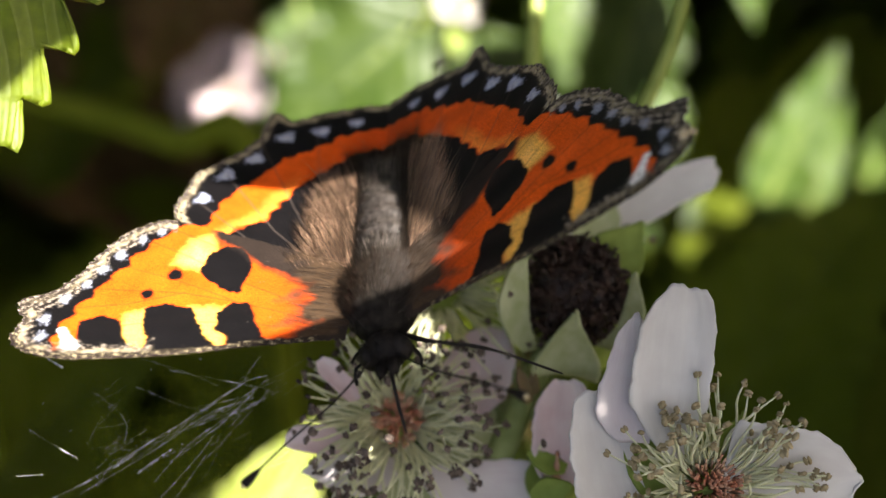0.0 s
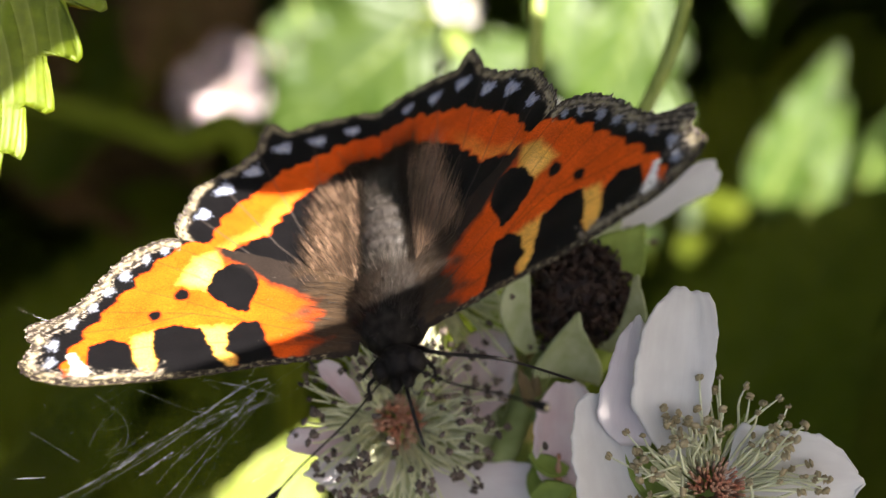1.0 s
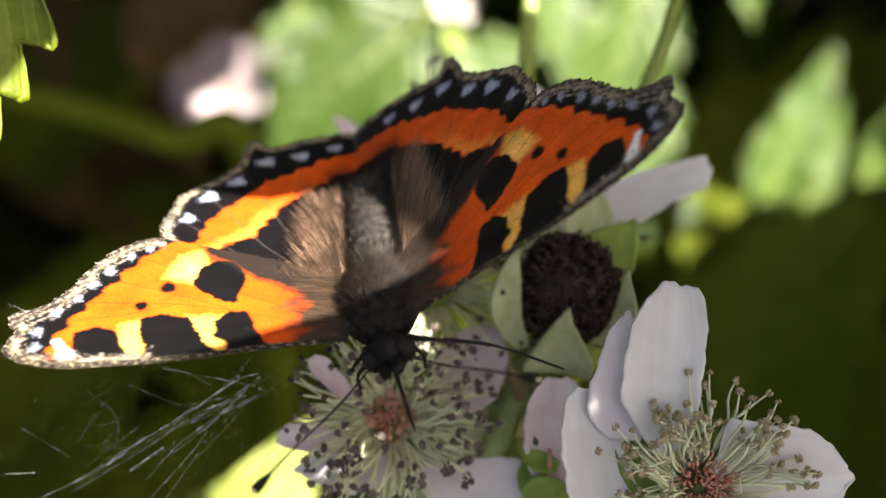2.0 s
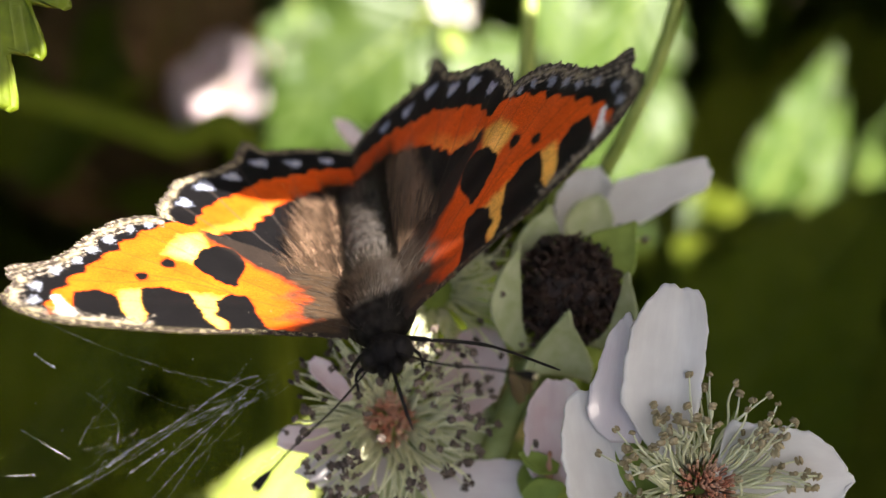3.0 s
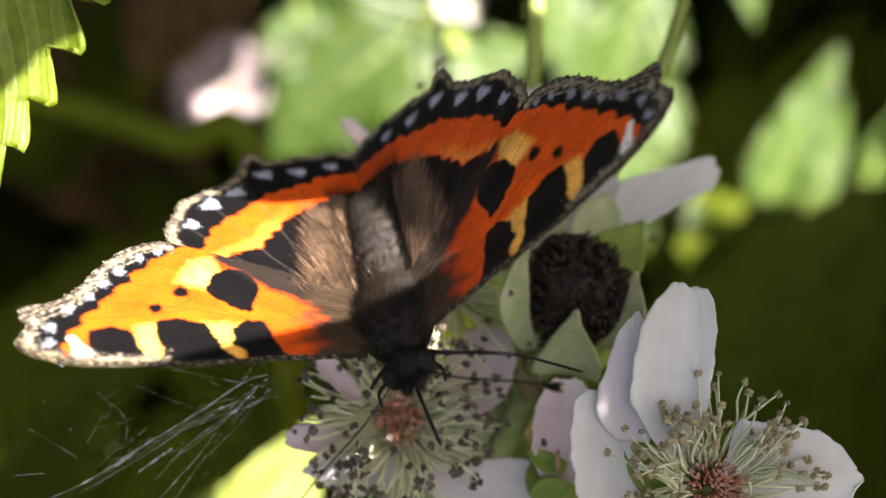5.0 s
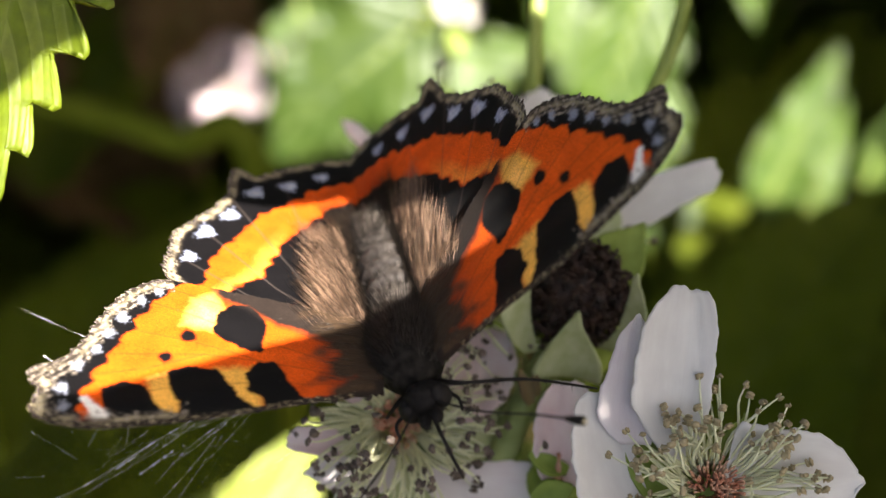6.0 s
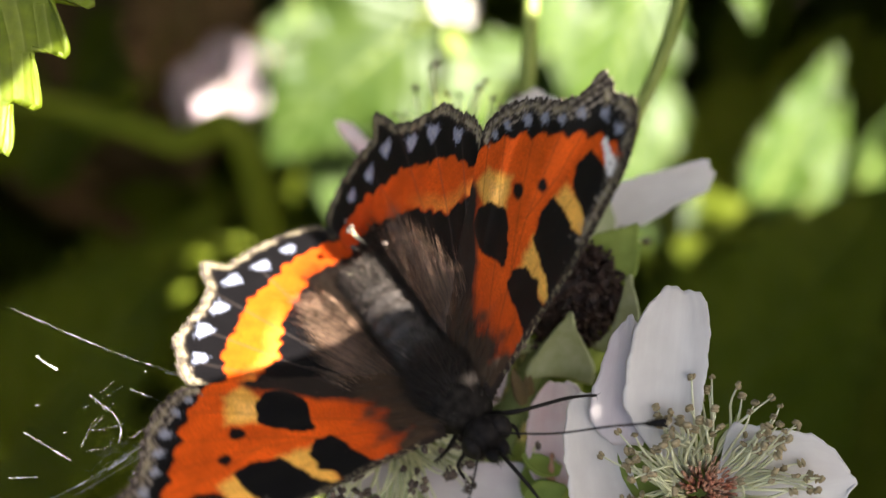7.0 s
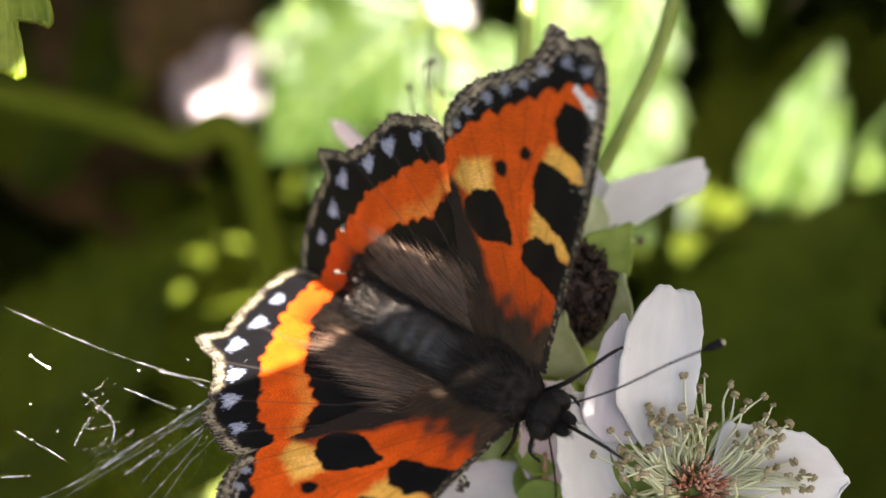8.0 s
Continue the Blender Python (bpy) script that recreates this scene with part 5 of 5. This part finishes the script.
leaf_mass("canopy_foliage", "unseen dense bramble foliage added to keep the sun off the thicket", 2700, 7, canopy_place, (40, 70), M_CANOPY, (0.4, 0.6, 0.7))
def under_place(r):
    p = Vector((r.uniform(-0.62, 0.62), r.uniform(0.02, 0.85), r.uniform(0.03, 0.62)))
    if (p.x / 0.62) ** 2 + ((p.y - 0.43) / 0.42) ** 2 > 1.0 + r.uniform(-0.3, 0.2) - 0.4 * p.z:
        return None
    q = (SPRAY.inverted() @ p) / MM
    return None if q.z > -330 and in_view(q, 60) or q.z > -120 else q


leaf_mass("bramble_bush", "bramble bush reaching down to the ground below the flowers", 2600, 9, under_place, (50, 85), M_LEAF_DARK, (0.0, 0.8, 0.6))
leaf_mass("thicket_foliage", "dense shaded bramble foliage deep in the thicket", 1900, 6, back_place, (45, 75), M_LEAF_DARK, (0.0, 0.6, 0.8))


# ---- shade overhead ----
def shade_leaf(label, outline, away):
    """An unseen leaf added overhead on the sun's side to cast shade; outline in millimetres across the sunlight."""
    s = Vector((0.542, 0.455, 0.707)).normalized()
    a1 = (Vector((1, 0, 0)) - s * s.x).normalized()
    a2 = s.cross(a1)
    m = Matrix((a1, a2, s)).transposed().to_4x4()
    m.translation = s * away * MM
    top = thing("bramble_leaf", SPRAY @ m, label, "leaf")
    bm = bmesh.new()
    pts = curve(outline + [outline[0]], len(outline) * 6)[:-1]
    r = np.random.RandomState(len(outline))
    vs = [bm.verts.new((p[0] * MM + r.uniform(-0.08, 0.08) * MM, p[1] * MM + r.uniform(-0.08, 0.08) * MM, 0)) for p in pts]
    face = bm.faces.new(vs)
    low = bmesh.ops.extrude_face_region(bm, geom=[face])
    for e in low["geom"]:
        if isinstance(e, bmesh.types.BMVert):
            e.co.z -= 0.3 * MM
    bmesh.ops.triangulate(bm, faces=bm.faces[:])
    me = bpy.data.meshes.new("blade")
    bm.to_mesh(me)
    bm.free()
    me.materials.append(M_LEAF_DARK)
    ob = new("blade", me)
    ob.parent = top
    return top


# Unseen outlines, shaped so their gaps leave the sunlit patches on wings and blossoms.
shade_leaf("unseen broad bramble leaf added overhead to shade the blossoms",
           [(-13.5, 10.5), (-9, 9.3), (-6, 10), (-4, 10.7), (-2.8, 11.2), (-1.8, 8), (-0.4, 6), (0.8, 4.6), (1.2, 3), (1.3, 1), (1.3, -1.2), (1.6, -2), (3.3, -1.6), (4.2, -0.4), (5.0, 1.2), (6.0, 3.0), (6.7, 4.0),
            (7.6, 3.9), (9.4, 3.2), (20, 3), (48, 2), (50, 12), (37, 19.5), (30.5, 22.5), (27.5, 28), (26.5, 35), (20, 40), (8, 40), (0, 33), (-12, 20)], 80)
shade_leaf("unseen narrow bramble leaf added overhead to shade the blossoms",
           [(-24, -13.2), (-16, -9.4), (-10, -6.6), (-5, -4.3), (-2.4, -2.6), (-0.8, -1.2), (2.2, -0.9), (4.3, -1.4), (6.5, -1.0), (7.2, 0.2), (7.5, 2.0), (7.7, 5.0), (12, 5.2), (20, 5), (48, 5), (49, -8),
            (30, -9), (14, -8.6), (8, -7.6), (5.0, -7.6), (3.4, -8.3), (2.6, -8.5), (1.9, -9.0), (-4, -11), (-12, -14)], 84)
shade_leaf("unseen lower bramble leaf added overhead to shade the blossoms",
           [(-25, -12.6), (-18, -12.2), (-11, -11.0), (-5.5, -9.4), (-3, -9.0), (0.6, -8.2), (1.8, -8.7), (2.5, -9.2), (3.4, -8.7), (4.2, -7.6), (5.2, -6.9), (8, -6.4), (12, -7.2), (12.8, -9.8), (14, -7), (30, -8), (49, -7), (50, -30), (20, -40), (-8, -38), (-24, -24)], 89)


shade_leaf("unseen bramble leaf added overhead to shade the hanging leaf",
           [(-46, 6.5), (-38, 6.2), (-33, 6.6), (-31.2, 8.2), (-30, 10.2), (-27, 11.2), (-19, 11.6), (-18, 16), (-22, 24), (-34, 30), (-46, 22)], 92)

# Out of sight, added to keep stray sun patches off the thicket behind.
shade_leaf("unseen broad bramble leaf added to shade the thicket",
           [(26, 110), (44, 104), (66, 100), (84, 92), (102, 90), (108, 104), (106, 124), (96, 132), (76, 136), (48, 140), (30, 132)], 10)
shade_leaf("unseen bramble leaf added to shade the thicket",
           [(34, 198), (46, 193), (58, 188), (67, 191), (70, 202), (68.5, 213), (64, 224), (52, 228), (40, 220)], -20)
shade_leaf("unseen notched bramble leaf added to shade the thicket",
           [(32, 152), (44, 138), (61, 131), (67, 140), (68, 150), (72, 154), (76, 150), (77, 140), (88, 140), (104, 156), (114, 166), (114, 182), (100, 191), (84, 190), (66, 191), (48, 186), (38, 174)], 0)
shade_leaf("unseen bramble leaf added beside the thicket for shade",
           [(132, 128), (140, 112), (160, 106), (182, 114), (187, 132), (176, 151), (156, 156), (138, 148)], 100)
shade_leaf("unseen small bramble leaf added to shade the thicket",
           [(63, 190), (70, 188.5), (80, 189), (88, 193), (87, 200), (80, 204), (68, 203), (63, 198)], -26)
# Unseen leaflet whose slow slide moves the edge of the sun patch on the wings.
shading_leaflet = shade_leaf("unseen small leaflet added overhead to slide a shadow edge over the wings",
                             [(-3.6, 11.4), (-2.7, 8), (-2.2, 4.5), (-1.9, 1), (-1.7, -1.6), (0.6, -1.9), (2.6, -1.5), (3.2, 1.5), (3.2, 6), (1.2, 12)], 86)
# Unseen, added to dim the sunlit thicket early on; it then slides away.
thicket_shade_leaf = shade_leaf("unseen bramble leaf added to shade the sunlit thicket at first",
                          [(130, 208), (138, 196), (151, 191), (166, 194), (177, 204), (178, 219), (170, 232), (155, 237), (140, 233), (132, 222)], 30)
THICKET_LEAF_AT = thicket_shade_leaf.matrix_basis.copy()
LEAFLET_AT = shading_leaflet.matrix_basis.copy()


# ---- spider's web ----
def build_web():
    top = thing("spider_web", placed(-17.55, -12.53, -7) @ Matrix.Scale(0.964, 4), "torn spider web of fine glinting silk strands", "spider web")
    r = np.random.RandomState(44)

    def strand(points, rad, sag=0.25):
        pts = [Vector((x, y, r.uniform(-1, 1) * 0.8)) + Vector(r.uniform(-1, 1, 3)) * sag for x, y in points]
        line = curve([tuple(p) for p in pts], 10 * len(pts)) * MM
        bead = [0.19 * rad * MM * (0.6 + 4.6 * r.uniform(0, 1) ** 6) for _ in line]
        v, f = tube(line, bead, 5)
        mesh_part("strand", v, f, M_WEB, top)

    strand([(-14.4, -7.2), (-11.6, -5.6), (-6.6, -2.7), (-3.4, -0.6), (1.0, 2.3), (3.2, 3.0)], 0.075)
    strand([(-12.2, -6.6), (-6.3, -3.2), (-2.2, -0.2), (1.8, 1.0)], 0.06)
    strand([(-6.4, -5.9), (-3.6, -3.2), (-0.4, -0.4), (1.9, 0.5)], 0.05)
    strand([(-17.4, 8.8), (-9.1, 5.2), (-3.6, 3.0), (-0.5, 2.1)], 0.03)
    strand([(-5.0, 3.6), (2.3, 1.8), (3.6, 1.3)], 0.03)
    strand([(-7.7, 2.3), (-2.7, 0.2), (0.9, 0.0)], 0.03)
    strand([(-16.4, -1.4), (-12.6, -3.6)], 0.03)
    strand([(-17.3, -5.2), (-15.0, -5.0)], 0.05)
    strand([(-11.0, 1.4), (-9.4, 0.2), (-8.6, -1.0), (-8.7, -2.4)], 0.03)
    strand([(-5.6, -7.2), (-2.6, -3.6), (-1.2, -1.8)], 0.05)
    strand([(-4.5, -7.2), (-1.7, -3.6)], 0.04)
    for a, b, rad in (((-15.3, 4.7), (-13.5, 3.6), 0.16), ((-7.4, -4.9), (-4.8, -3.1), 0.12), ((-9.5, -4.6), (-7.6, -3.4), 0.11), ((-4.0, -1.0), (-2.8, -0.1), 0.12)):
        strand([a, ((a[0] + b[0]) / 2, (a[1] + b[1]) / 2), b], rad, 0.03)
    for _ in range(8):
        a, far = math.radians(r.normal(208, 9)), r.uniform(5, 13)
        fx, fy = 2.6 + r.uniform(-1.5, 1.5), 2.0 + r.uniform(-1.2, 0.8)
        strand([(fx, fy), (fx + 0.5 * far * math.cos(a), fy + 0.5 * far * math.sin(a) - 0.2), (fx + far * math.cos(a), fy + far * math.sin(a))], r.choice([0.02, 0.03, 0.045]), 0.12)
    for _ in range(36):
        x, y = r.uniform(-12, 6), r.uniform(-6.5, 2.6)
        ang, ln = math.radians(r.normal(34, 18)), r.uniform(1.0, 4.0)
        strand([(x, y), (x + 0.5 * ln * math.cos(ang), y + 0.5 * ln * math.sin(ang) - 0.15), (x + ln * math.cos(ang), y + ln * math.sin(ang))], r.choice([0.010, 0.014, 0.018]), 0.2)
    for x in (-15.2, -13.0, -6.9, -6.4, 0.5, -3.9, -2.4, -9.8):
        y = r.uniform(-4, 5)
        v, f = ball(0.055 * MM, 0.045 * MM, 0.045 * MM, 8, 6)
        mesh_part("speck", v, f, M_WEB, top, Matrix.Translation(Vector((x, y, 0)) * MM))


build_web()
motions()
